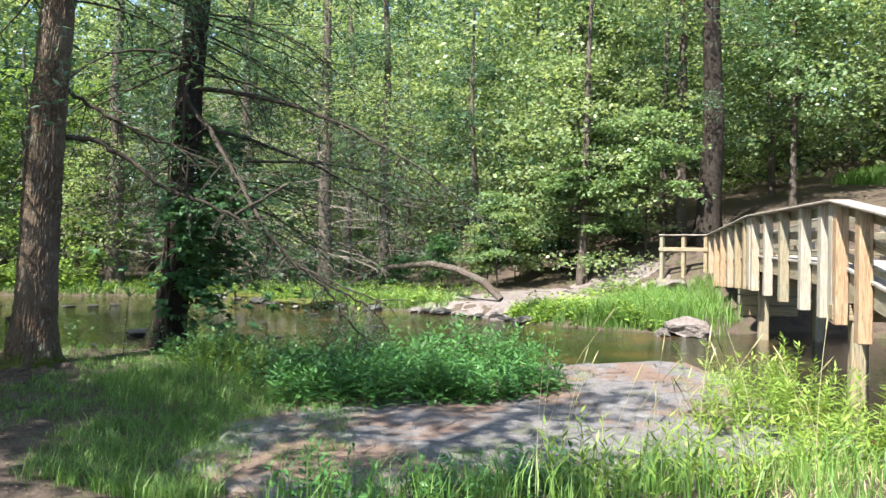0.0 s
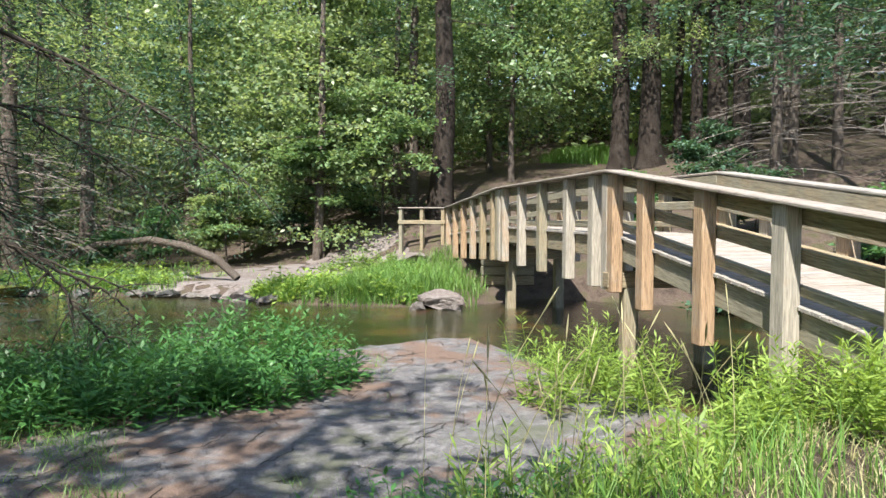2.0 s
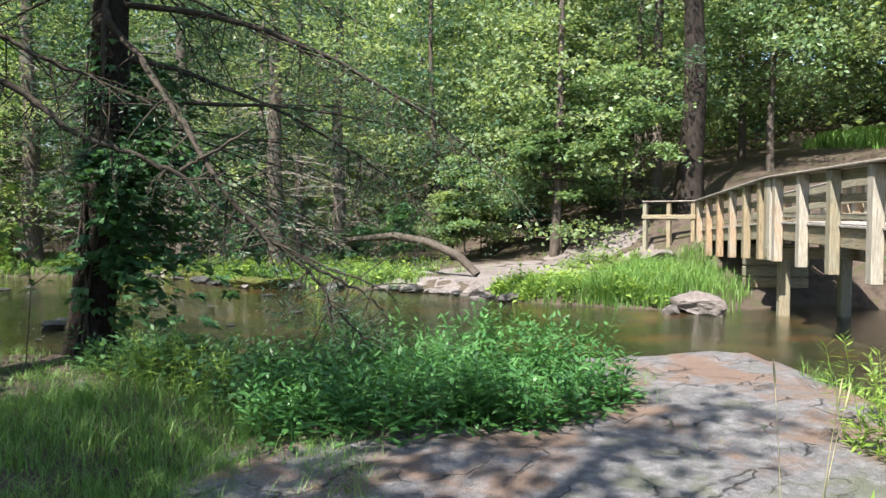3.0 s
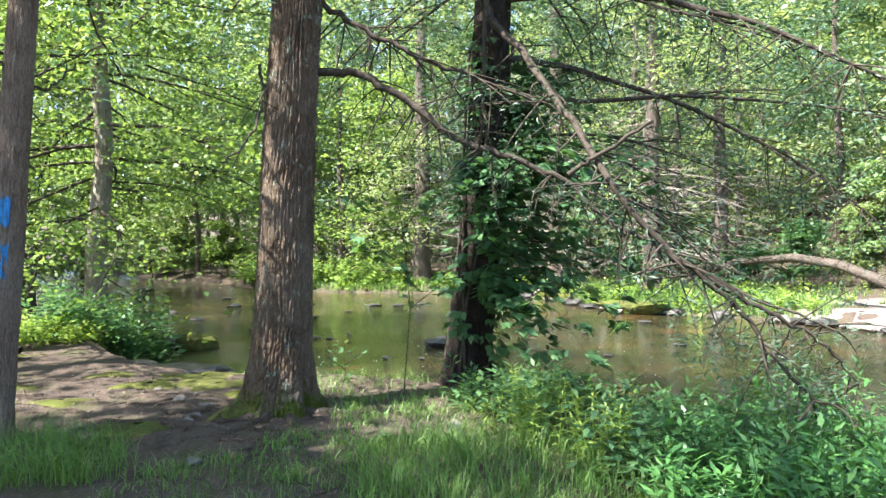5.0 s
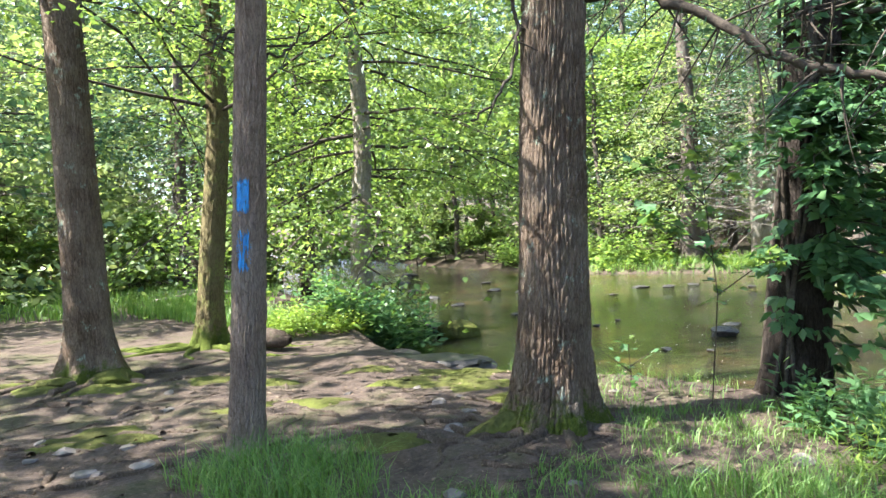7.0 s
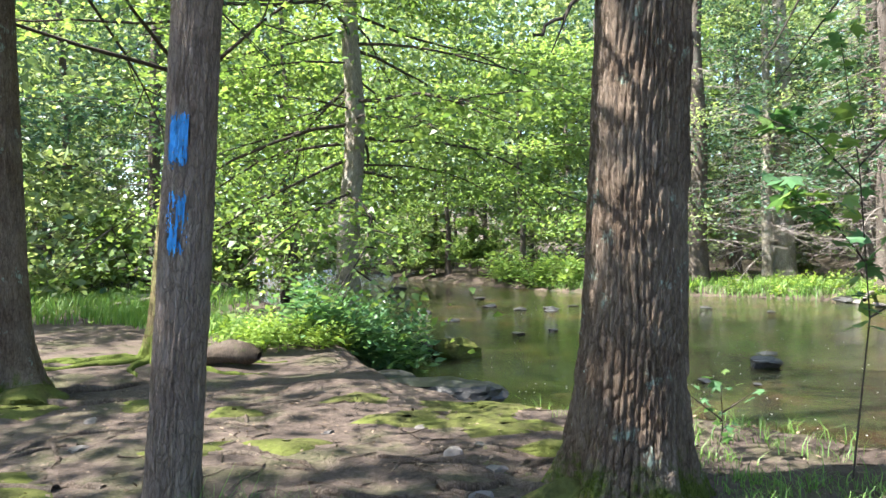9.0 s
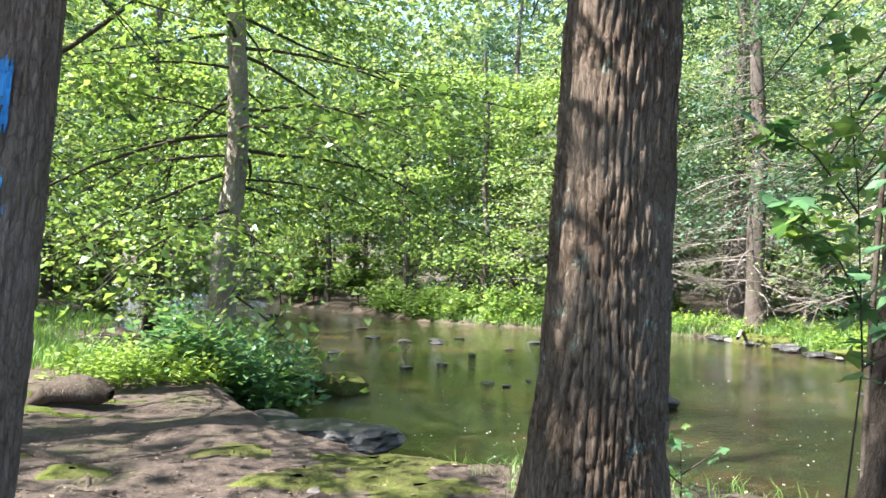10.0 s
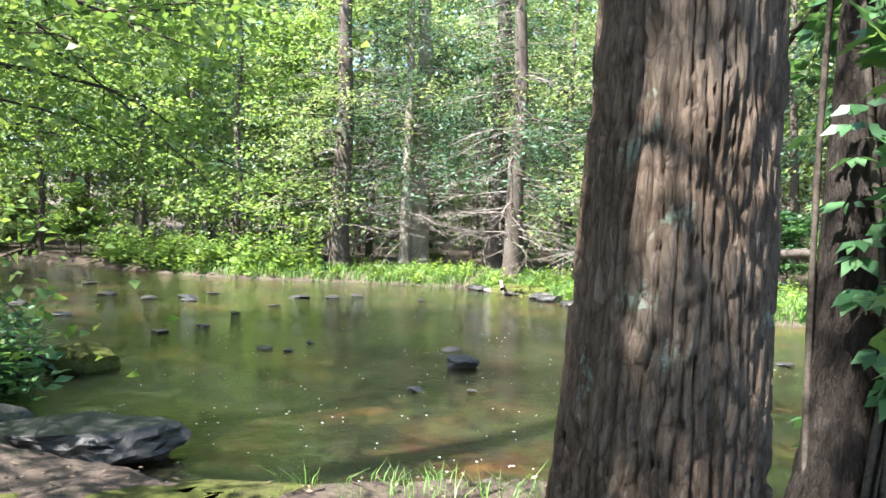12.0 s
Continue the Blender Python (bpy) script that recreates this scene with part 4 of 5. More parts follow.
# creeper and leafy sprays round the dark trunk
def compound_leaves(rng, C, out, size, n=5):
    """Fans of n drooping leaflets at points C, reaching towards out."""
    m = len(C)
    out = out / (np.linalg.norm(out, axis=1)[:, None] + 1e-9)
    side = np.cross(out, [0, 0, 1.0])
    side /= np.linalg.norm(side, axis=1)[:, None] + 1e-9
    nrm = np.array([0, 0, 0.8]) + out * rng.uniform(0.0, 0.8, (m, 1)) + rng.normal(0, 0.3, (m, 3))
    Vs = []
    for k in range(n):
        f = (k - (n - 1) / 2) / max(n - 1, 1) * 2
        D = out * (1 - 0.45 * abs(f)) + side * f * 0.95 + np.array([0, 0, -0.35]) + rng.normal(0, 0.16, (m, 3))
        sz = size * rng.uniform(0.65, 1.25, m) * (1 - 0.25 * abs(f))
        V, F = leaf_quads(C + D * 0.02, nrm + rng.normal(0, 0.2, (m, 3)), D, sz, sz * rng.uniform(0.42, 0.6, m), 0.16)
        Vs.append((V, F))
    return join(Vs)


rng = np.random.default_rng(31)
stems, pts, outs = [], [], []
for k in range(62):
    z0 = rng.uniform(0.25, 3.9) if k > 24 else rng.uniform(1.2, 2.7)
    a0 = rng.uniform(-1.6, 1.0) if k > 24 else rng.uniform(-2.3, -0.2)
    L = rng.uniform(0.35, 1.1) * (1.75 if -1.3 < a0 < 0.6 and z0 < 2.7 else 1.0)
    q0 = np.array([0.12 * z0 + 0.22 * math.cos(a0), 0.07 * z0 + 0.22 * math.sin(a0), z0])
    d = np.array([math.cos(a0), math.sin(a0), 0])
    t = np.linspace(0, 1, 9)
    q = q0 + np.outer(t, d * L) + np.outer(t * 0.35 - t ** 2 * rng.uniform(0.35, 0.95), [0, 0, L]) + np.cumsum(rng.normal(0, 0.012, (9, 3)), 0)
    q[:, 2] = np.maximum(q[:, 2], 0.06)
    stems.append(tube(q, np.linspace(0.009, 0.003, 9), 4))
    for i in range(1, 9):
        for _ in range(2):
            pts.append(q[i] + rng.normal(0, 0.05, 3))
            outs.append(d + rng.normal(0, 0.55, 3) * (1, 1, 0.3))
V, F = compound_leaves(rng, np.array(pts), np.array(outs), 0.18)
tagged(mesh_obj("creeper", V, F, LEAF_CREEPER, B), "green creeper leaves hanging in sprays from the trunk", kind="stuff")
n = 330
zz, aa = rng.uniform(0.1, 4.2, n), rng.uniform(-3.0, 1.6, n)
keep = fbm(aa * 2, zz * 2, 1.3, 2.0) > -0.15
zz, aa = zz[keep], aa[keep]
rr = 0.27 + rng.exponential(0.06, len(zz))
cc = np.stack([0.12 * zz + rr * np.cos(aa), 0.07 * zz + rr * np.sin(aa), zz], 1)
V, F = compound_leaves(rng, cc, np.stack([np.cos(aa), np.sin(aa), np.full(len(aa), -0.4)], 1), 0.14)
tagged(mesh_obj("creeper", V, F, LEAF_CREEPER, B), "green creeper leaves clinging to the trunk", kind="stuff")
V, F = join(stems)
tagged(mesh_obj("creeper_stem", V, F, TWIG, B, smooth=True), kind="stuff")
zv = np.linspace(0, 4, 30)
for a0, tw in ((3.6, 0.5), (4.4, -0.4), (5.2, 0.6), (2.6, -0.3), (4.0, 0.15)):
    V, F = tube(np.stack([0.12 * zv + 0.26 * np.cos(a0 + zv * tw), 0.07 * zv + 0.26 * np.sin(a0 + zv * tw), zv], 1), np.full(30, 0.018), 6, 0.1, 3)
    mesh_obj("vine", V, F, TWIG, B, smooth=True)

# blue trail blazes on the slim trunk
def blaze(zc, h, w, a0, seed):
    rng = np.random.default_rng(seed)
    na, nz = 26, 40
    A_ = np.linspace(-w, w, na)
    Z_ = np.linspace(-h / 2, h / 2, nz)
    aa, zz = np.meshgrid(A_, Z_, indexing="ij")
    ctr = np.stack([np.interp(zc + zz, cP[:, 2], cP[:, q]) for q in range(2)], -1)
    rad = np.interp(zc + zz, cP[:, 2], rP) * 1.03 + 0.009 * bark_relief(a0 + aa, zc + zz, 0.132, 2) + 0.007
    V = np.stack([ctr[..., 0] + rad * np.cos(a0 + aa), ctr[..., 1] + rad * np.sin(a0 + aa), zc + zz], -1).reshape(-1, 3)
    i, j = np.meshgrid(np.arange(na - 1), np.arange(nz - 1), indexing="ij")
    q = i * nz + j
    F = np.stack([q, q + nz, q + nz + 1, q + 1], -1).reshape(-1, 4)
    e = np.maximum(np.abs(aa[:-1, :-1]) / w, np.abs(zz[:-1, :-1]) / (h / 2)).ravel()
    streak = np.repeat(rng.uniform(0.0, 0.38, na - 1), nz - 1)
    rub = fbm(aa[:-1, :-1].ravel() * 14, zz[:-1, :-1].ravel() * 9, 2.2, seed)
    keep = (e + streak + 0.1 * rng.random(len(F)) < 1.05) & (rub + rng.normal(0, 0.15, len(F)) > (-0.75 if seed == 1 else -0.1))
    tagged(mesh_obj("blaze", V, F[keep], BLUE, P, smooth=True), "bright blue painted trail blaze")


zP = P.location.z
blaze(1.745 - zP, 0.27, 0.46, radians(-98), 1)
blaze(1.35 - zP, 0.32, 0.42, radians(-92), 2)

# ---- roots, stump, logs, stones ----
def root(parent, x0, y0, a0, length, r, seed):
    rng = np.random.default_rng(seed)
    n = 14
    x, y, pts = x0, y0, []
    for k in range(n):
        g = ground_at(x, y)
        pts.append((x, y, g + r * 0.35 * (1 - k / n) + 0.012 * math.sin(k * 1.7 + seed) - 0.012))
        a0 += rng.normal(0, 0.22)
        x, y = x + math.cos(a0) * length / n, y + math.sin(a0) * length / n
    V, F = tube(np.array(pts) - np.array(parent.location), np.linspace(r, r * 0.3, n), 8, 0.08, seed)
    mesh_obj("root", V, F, ROOT_BARK if parent is not M else BARK_MOSSY, parent, smooth=True)


k = 0
for th, rr, angs, L_, r_ in ((A, 0.3, (200, 225, 250, 285, 320, 165), 1.3, 0.05), (M, 0.3, (195, 215, 235, 260, 300, 330), 1.7, 0.065), (Lt, 0.4, (190, 230, 265, 300, 335, 20), 1.6, 0.06), (P, 0.14, (180, 215, 320, 20), 1.4, 0.03)):
    for a_ in angs:
        k += 1
        root(th, th.location.x + rr * math.cos(radians(a_)), th.location.y + rr * math.sin(radians(a_)), radians(a_), L_ * (0.7 + 0.6 * ((k * 37) % 10) / 10), r_, 300 + k)
rng = np.random.default_rng(8)
for k in range(64):
    root(Lt, rng.uniform(-5.0, 0.4), rng.uniform(-1.6, 2.8), rng.uniform(-0.7, 0.7) + math.pi * (k % 2), rng.uniform(0.5, 1.9), rng.uniform(0.014, 0.045), 400 + k)


def stone(name, x, y, z, sx, sy, sz, mat, label, seed, flat=0.0, rot=0.0, category="rock", group=""):
    bm = bmesh.new()
    bmesh.ops.create_icosphere(bm, subdivisions=4 if max(sx, sy) > 0.3 else 3, radius=1.0)
    rng = np.random.default_rng(seed)
    cuts = [(Vector(rng.normal(0, 1, 3)).normalized(), rng.uniform(0.5, 0.85)) for _ in range(13)]
    for v in bm.verts:
        for nrm, dd in cuts:
            e = v.co.dot(nrm) - dd
            if e > 0:
                v.co -= nrm * e * 0.98
        v.co *= 1 + 0.1 * noise.noise(v.co * 2.3 + Vector((seed, 0, 0))) + 0.06 * noise.noise(v.co * 6 + Vector((0, seed, 0)))
        if flat:
            v.co.z = max(min(v.co.z, 1 - flat), -1 + flat) + 0.06 * math.sin(v.co.x * 9) * 0.3
        v.co = Vector((v.co.x * sx, v.co.y * sy, v.co.z * sz))
    me = bpy.data.meshes.new(name)
    bm.to_mesh(me)
    bm.free()
    me.materials.append(mat)
    ob = new(name, me)
    ob.matrix_world = pose(x, y, z, 0, 0, rot)
    return tagged(ob, label, category, group)


W = WATER_Z
stone("slab_rock", -1.1, 5.3, W + 0.1, 0.95, 0.65, 0.26, WET_STONE, "flat dark wet slab rock at the creek edge", 1, 0.35, -10)
stone("slab_rock", -1.75, 6.0, W + 0.08, 0.6, 0.5, 0.22, WET_STONE, "dark broken rock under the bank bush", 2, 0.3, 20)
stone("boulder", -0.75, 9.0, W + 0.08, 0.48, 0.4, 0.3, MOSS, "mossy brown boulder standing in the creek", 3)
stone("boulder", -1.5, 9.6, W + 0.05, 0.4, 0.35, 0.3, WET_STONE, "dark wet boulder beside the bank bush", 4)
stone("rock", 3.88, 7.3, W + 0.02, 0.32, 0.22, 0.15, WET_STONE, "dark pointed rock breaking the water", 5)
stone("rock", 4.5, 8.6, W - 0.02, 0.25, 0.18, 0.08, WET_STONE, "grey flat stone just above the water", 6)
RG = "rocks in the creek"
rng = np.random.default_rng(9)
for k, (x, y, s) in enumerate(((1.17, 17.4, 0.3), (2.1, 17.5, 0.28), (2.0, 16.8, 0.2), (0.4, 18.6, 0.3), (2.9, 18.3, 0.2), (1.76, 9.6, 0.16), (2.05, 9.3, 0.12), (2.6, 9.9, 0.1), (0.6, 11.8, 0.2), (1.4, 12.3, 0.17), (2.4, 14, 0.18),
                                (4.8, 17.0, 0.35), (5.6, 16.6, 0.25), (6.4, 16.9, 0.22), (3.6, 15.2, 0.16), (7.6, 15.4, 0.2), (-0.8, 14.6, 0.25), (-1.6, 17.0, 0.3), (-2.4, 20, 0.35), (0.2, 22, 0.3), (-3, 24, 0.4), (7.8, 8.0, 0.14),
                                (6.6, 5.0, 0.14), (8.7, 5.6, 0.2), (9.8, 5.2, 0.18), (2.6, 6.2, 0.12), (3.2, 5.9, 0.1), (-3.9, 15.2, 0.3), (10.3, 9.3, 0.22), (-5, 19, 0.35), (-6, 23, 0.4), (-3.2, 29, 0.45))):
    stone("rock", x, y, W + 0.02, s, s * rng.uniform(0.6, 0.9), s * rng.uniform(0.16, 0.28), WET_STONE, "small dark wet rock in the shallow creek", 20 + k, 0, rng.uniform(0, 180), "rock", RG)
# ledge stones along the far bank
for k in range(46):
    t = rng.uniform(0.28, 0.8)
    i0 = 4 + t * 11
    i1 = int(i0)
    p = FAR_BANK[i1] + (FAR_BANK[i1 + 1] - FAR_BANK[i1]) * (i0 - i1)
    s = rng.uniform(0.15, 0.5)
    stone("bank_stone", p[0] + rng.normal(0, 0.12), p[1] + rng.normal(0, 0.12), W + 0.06, s, s * 0.7, s * rng.uniform(0.25, 0.5), STONE if rng.random() < 0.5 else WET_STONE, "low ledge stone along the creek bank", 80 + k, 0.25, rng.uniform(0, 180), "rock", "bank stones")
stone("ledge_rock", 11.4, 11.4, W + 0.16, 1.5, 0.6, 0.3, MOSS, "mossy rock ledge at the water", 140, 0.4, -55)
stone("ledge_rock", 11.6, 16.4, W + 0.12, 1.6, 0.7, 0.3, MOSS, "mossy undercut bank ledge with tree roots", 141, 0.4, -70)
stone("log_rock", 15.4, -1.2, W + 0.22, 1.35, 0.6, 0.42, BAR, "pale layered boulder beside the bridge footing", 142, 0.3, 40)
stone("rock", 14.6, -0.9, W + 0.05, 0.35, 0.25, 0.2, STONE, "grey stone at the water beside the bridge", 143)
stone("rock", 14.2, 4.6, W + 0.12, 0.4, 0.32, 0.24, BAR, "pale rounded stone at the tip of the gravel bar", 144)
stone("rock", 14.0, 3.4, W + 0.08, 0.4, 0.25, 0.18, STONE, "grey stone at the tip of the gravel bar", 145)
stone("abutment_rock", 22.2, 3.2, ground_at(22.2, 3.2), 1.0, 0.6, 0.35, BAR, "pale stones at the far bridge end", 146, 0.2)
stone("edge_stone", -0.35, 1.0, ground_at(-0.35, 1.0), 0.35, 0.2, 0.08, MOSS, "mossy stone pressed into the bank soil", 147)
for k in range(26):
    x, y = rng.uniform(-4.5, 1.6), rng.uniform(-1.5, 2.4)
    s = rng.uniform(0.04, 0.12)
    stone("ground_stone", x, y, ground_at(x, y), s, s * 0.8, s * 0.45, STONE, "small flat stone half buried in soil", 150 + k, 0, rng.uniform(0, 180), "rock", "ground stones")

# hollow stump by the mossy tree
def ring_wood(name, pts, radii, mat, label, category, seed):
    V, F = tube(np.array(pts), radii, 16, 0.06, seed)
    ob = mesh_obj(name, V, F, mat, smooth=True)
    return tagged(ob, label, category)


g = ground_at(-3.35, 4.6)
ring_wood("stump", [(-3.95, 4.85, g - 0.02), (-3.7, 4.76, g + 0.13), (-3.45, 4.66, g + 0.17), (-3.2, 4.56, g + 0.15), (-3.08, 4.52, g + 0.13)], [0.06, 0.11, 0.14, 0.12, 0.05], ROOT_BARK, "dark rotten stump lying against the bank weeds", "stump", 4)
stone("moss_mound", -4.74, 2.86, ground_at(-4.74, 2.86) - 0.02, 0.5, 0.34, 0.17, MOSS, "thick moss over the root flare of a hemlock", 151, 0.0, -30, "moss")
stone("moss_mound", -5.42, 2.76, ground_at(-5.42, 2.76) - 0.02, 0.4, 0.3, 0.14, MOSS, "thick moss over the root flare of a hemlock", 152, 0.0, 40, "moss")
stone("moss_mound", -0.42, -0.12, ground_at(-0.42, -0.12), 0.3, 0.2, 0.17, MOSS, "mossy lump of root and soil at a trunk foot", 153, 0.0, 20, "moss")
ring_wood("fallen_log", [(15.9, 6.2, -0.3), (15.8, 6.9, 0.28), (15.7, 8.2, 0.69), (16.3, 10.4, 0.84), (16.3, 13.0, 0.64), (15.3, 13.9, 0.12), (15.0, 14.6, -0.3)], [0.12, 0.14, 0.14, 0.13, 0.12, 0.1, 0.08], BARK_FAR, "pale barkless fallen trunk arching above the bank", "log", 5)
ring_wood("fallen_log", [(-12.6, 18.2, ground_at(-12.6, 18.2) + 0.2), (-11, 19.4, 0.0), (-9.4, 20.4, -0.05), (-8.4, 21.2, -0.25)], [0.34, 0.33, 0.3, 0.26], BARK_DARK, "dark mossy log lying in the meadow grass", "log", 6)
for k, (p, q) in enumerate((((-9.5, 14.5), (-7.8, 16.2)), ((-9.2, 15.8), (-7.6, 14.6)), ((-8.8, 13.2), (-7.4, 15.4)), ((9.6, 14.6), (11.6, 17.6)))):
    z0 = 0.75 if k == 3 else 0.05
    ring_wood("driftwood", [(p[0], p[1], ground_at(*p) + z0), ((p[0] + q[0]) / 2, (p[1] + q[1]) / 2, ground_at((p[0] + q[0]) / 2, (p[1] + q[1]) / 2) + 0.15 + z0 * 0.5), (q[0], q[1], ground_at(*q) + 0.04)], [0.05, 0.045, 0.06], DEADWOOD, "bleached dead branch lying on the bank", "branch", 10 + k)

# rock shelf in plates
shelf = tagged(new("rock_shelf"), "grey layered bedrock shelf sloping into the creek", "rock shelf", kind="structure")
rng = np.random.default_rng(41)
for gx_ in np.arange(0.2, 10, 0.72):
    for gy_ in np.arange(-9.2, -1.4, 0.62):
        x, y = gx_ + rng.uniform(-0.22, 0.22), gy_ + rng.uniform(-0.2, 0.2)
        if not inside(np.array([x]), np.array([y]), SHELF_RIM)[0]:
            continue
        n = rng.integers(7, 11)
        an = (np.arange(n) + rng.uniform(-0.35, 0.35, n)) * 2 * math.pi / n
        rx, ry = rng.uniform(0.65, 0.95), rng.uniform(0.48, 0.7)
        px, py = rx * np.cos(an) * rng.uniform(0.8, 1.15, n), ry * np.sin(an) * rng.uniform(0.8, 1.15, n)
        ca, sa_ = math.cos(0.6), math.sin(0.6)
        qx, qy = x + ca * px - sa_ * py, y + sa_ * px + ca * py
        top = land(qx, qy) + rng.uniform(0.0, 0.05)
        zc = ground_at(x, y) + 0.02 + rng.uniform(0, 0.09)
        V = np.concatenate([np.stack([qx, qy, np.full(n, -1.0)], 1), np.stack([qx, qy, np.minimum(top, zc) + 0.01], 1),
                            np.stack([x + (qx - x) * 0.9, y + (qy - y) * 0.9, np.minimum(top, zc) + 0.03 + rng.uniform(-0.006, 0.006, n)], 1), [(x, y, zc + rng.uniform(0.0, 0.02))]])
        F = [(i, (i + 1) % n, n + (i + 1) % n, n + i) for i in range(n)] + [(n + i, n + (i + 1) % n, 2 * n + (i + 1) % n, 2 * n + i) for i in range(n)] + [(2 * n + i, 2 * n + (i + 1) % n, 3 * n) for i in range(n)]
        mesh_obj("slab", V, F, SHELF, shelf)

# gravel bar in plates of pale rock
bar = tagged(new("gravel_bar"), "pale flat rock and gravel path rising to the bridge", "gravel bar", kind="structure")
for k in range(170):
    t = rng.random()
    cx_, cy_ = 14.8 + 9.0 * t, 5.5 + 1.5 * t
    x, y = cx_ + rng.normal(0, 0.5), cy_ + rng.normal(0, 1.4 - 0.5 * t)
    n = 9
    an = np.linspace(0, 2 * math.pi, n, endpoint=False)
    s = rng.uniform(0.35, 0.8)
    qx, qy = x + s * np.cos(an) * rng.uniform(0.8, 1.2, n), y + s * 0.7 * np.sin(an) * rng.uniform(0.8, 1.2, n)
    zt = np.maximum(land(qx, qy), W + 0.02) + 0.02
    V = np.concatenate([np.stack([qx, qy, zt - 0.3], 1), np.stack([qx, qy, zt], 1), [(x, y, max(ground_at(x, y), W) + 0.05)]])
    F = [(i, (i + 1) % n, n + (i + 1) % n, n + i) for i in range(n)] + [(n + i, n + (i + 1) % n, 2 * n) for i in range(n)]
    mesh_obj("slab", V, F, BAR, bar)

# ---- low plants ----
def scatter(rng, poly, n, pad=0.0):
    poly = np.asarray(poly, float)
    lo, hi = poly.min(0), poly.max(0)
    P_ = rng.uniform(lo, hi, (n * 4, 2))
    P_ = P_[inside(P_[:, 0], P_[:, 1], poly)][:n]
    return P_


def on_land(P_, dz=0.0):
    return np.column_stack([P_, land(P_[:, 0], P_[:, 1]) + dz])


def grass(name, rng, P_, h, w, mat, label, lean=0.45, tuft=1, tuft_r=0.05):
    """Curved tapering blades in tufts."""
    if tuft > 1:
        P_ = np.repeat(P_, tuft, 0) + rng.normal(0, tuft_r, (len(P_) * tuft, 2))
    R = on_land(P_, -0.01)
    n = len(R)
    H = h * rng.uniform(0.45, 1.25, n)[:, None]
    a_ = rng.uniform(0, 2 * math.pi, n)
    D = np.stack([np.cos(a_), np.sin(a_), np.zeros(n)], 1) * (lean * rng.uniform(0.2, 1.4, n))[:, None]
    S = np.stack([-np.sin(a_ + rng.normal(0, 0.7, n)), np.cos(a_), np.zeros(n)], 1) * (w * rng.uniform(0.6, 1.3, n))[:, None] * 0.5
    Z1 = np.array([0, 0, 1.0])
    p1 = R + H * 0.5 * (Z1 + D * 0.35)
    p2 = R + H * (Z1 * 0.93 + D)
    V = np.stack([R - S, R + S, p1 + S * 0.8, p1 - S * 0.8, p2 + S * 0.12, p2 - S * 0.12], 1).reshape(-1, 3)
    b_ = (np.arange(n) * 6)[:, None]
    F = np.concatenate([b_ + np.array([[0, 1, 2, 3]]), b_ + np.array([[3, 2, 4, 5]])])
    return tagged(mesh_obj(name, V, F, mat), label, "grass", kind="stuff")


def weeds(name, rng, P_, h, leaf, n_leaf, mat, label, narrow=0.28, bushy=0.0, up=0.5, stem=True, base=0.15, category="weeds"):
    """Stems with leaves set round them from base to top."""
    R = on_land(P_, -0.02)
    n = len(R)
    H = h * rng.uniform(0.55, 1.15, n) * (0.85 + 0.3 * fbm(P_[:, 0], P_[:, 1], 2.2, 1.0, 2))
    a_ = rng.uniform(0, 2 * math.pi, n)
    ln = rng.uniform(0.05, 0.3, n) * H
    top = R + np.stack([np.cos(a_) * ln, np.sin(a_) * ln, H], 1)
    k = np.tile(np.arange(n_leaf), n)
    t = base + (1 - base) * (k + rng.uniform(0, 1, n * n_leaf)) / n_leaf
    Rr, Tt = np.repeat(R, n_leaf, 0), np.repeat(top, n_leaf, 0)
    C = Rr + (Tt - Rr) * t[:, None]
    az = k * 2.4 + np.repeat(a_, n_leaf) + rng.normal(0, 0.4, n * n_leaf)
    if bushy:
        C = C + np.stack([np.cos(az), np.sin(az), np.zeros_like(az)], 1) * (bushy * rng.uniform(0, 1, len(az)) * (1.15 - t))[:, None]
    D = np.stack([np.cos(az), np.sin(az), rng.normal(up - 0.35, 0.3, len(az)) + 0.5 * (t > 0.9)], 1)
    N = np.stack([-np.cos(az) * 0.3, -np.sin(az) * 0.3, np.ones_like(az)], 1) + rng.normal(0, 0.25, (len(az), 3))
    s = leaf * rng.uniform(0.65, 1.25, len(az)) * (1.1 - 0.45 * t)
    V, F = leaf_quads(C, N, D, s, s * narrow, 0.12)
    if stem:
        S = np.array([0.004, 0.002, 0])
        S2 = np.array([-0.002, 0.004, 0])
        sv = np.stack([R - S, R + S, top + S * 0.4, top - S * 0.4, R - S2, R + S2, top + S2 * 0.4, top - S2 * 0.4], 1).reshape(-1, 3)
        b_ = (np.arange(n) * 8)[:, None]
        V, F = join([(V, F), (sv, np.concatenate([b_ + np.array([[0, 1, 2, 3]]), b_ + np.array([[4, 5, 6, 7]])]))])
    return tagged(mesh_obj(name, V, F, mat), label, category, kind="stuff")


rng = np.random.default_rng(101)
# jewelweed bush on the rock shelf and the bank beside it
bush = scatter(rng, [(1.9, -3.4), (2.6, -2.4), (4.2, -1.9), (5.6, -2.6), (6.2, -3.8), (5.4, -5.0), (4.2, -5.1), (2.9, -4.3)], 420)
weeds("jewelweed_bush", rng, bush, 0.8, 0.17, 26, LEAF_WEED, "dense dark green jewelweed bush on the rock shelf", 0.3, 0.2, category="bush")
bank = scatter(rng, [(2.0, -0.6), (3.0, 0.2), (4.4, -1.4), (4.2, -2.4), (2.9, -2.9), (1.9, -2.4)], 170)
weeds("bank_weeds", rng, bank, 0.55, 0.14, 18, LEAF_CREEPER, "leafy weeds under the creeper-clad trunk", 0.42, 0.2)
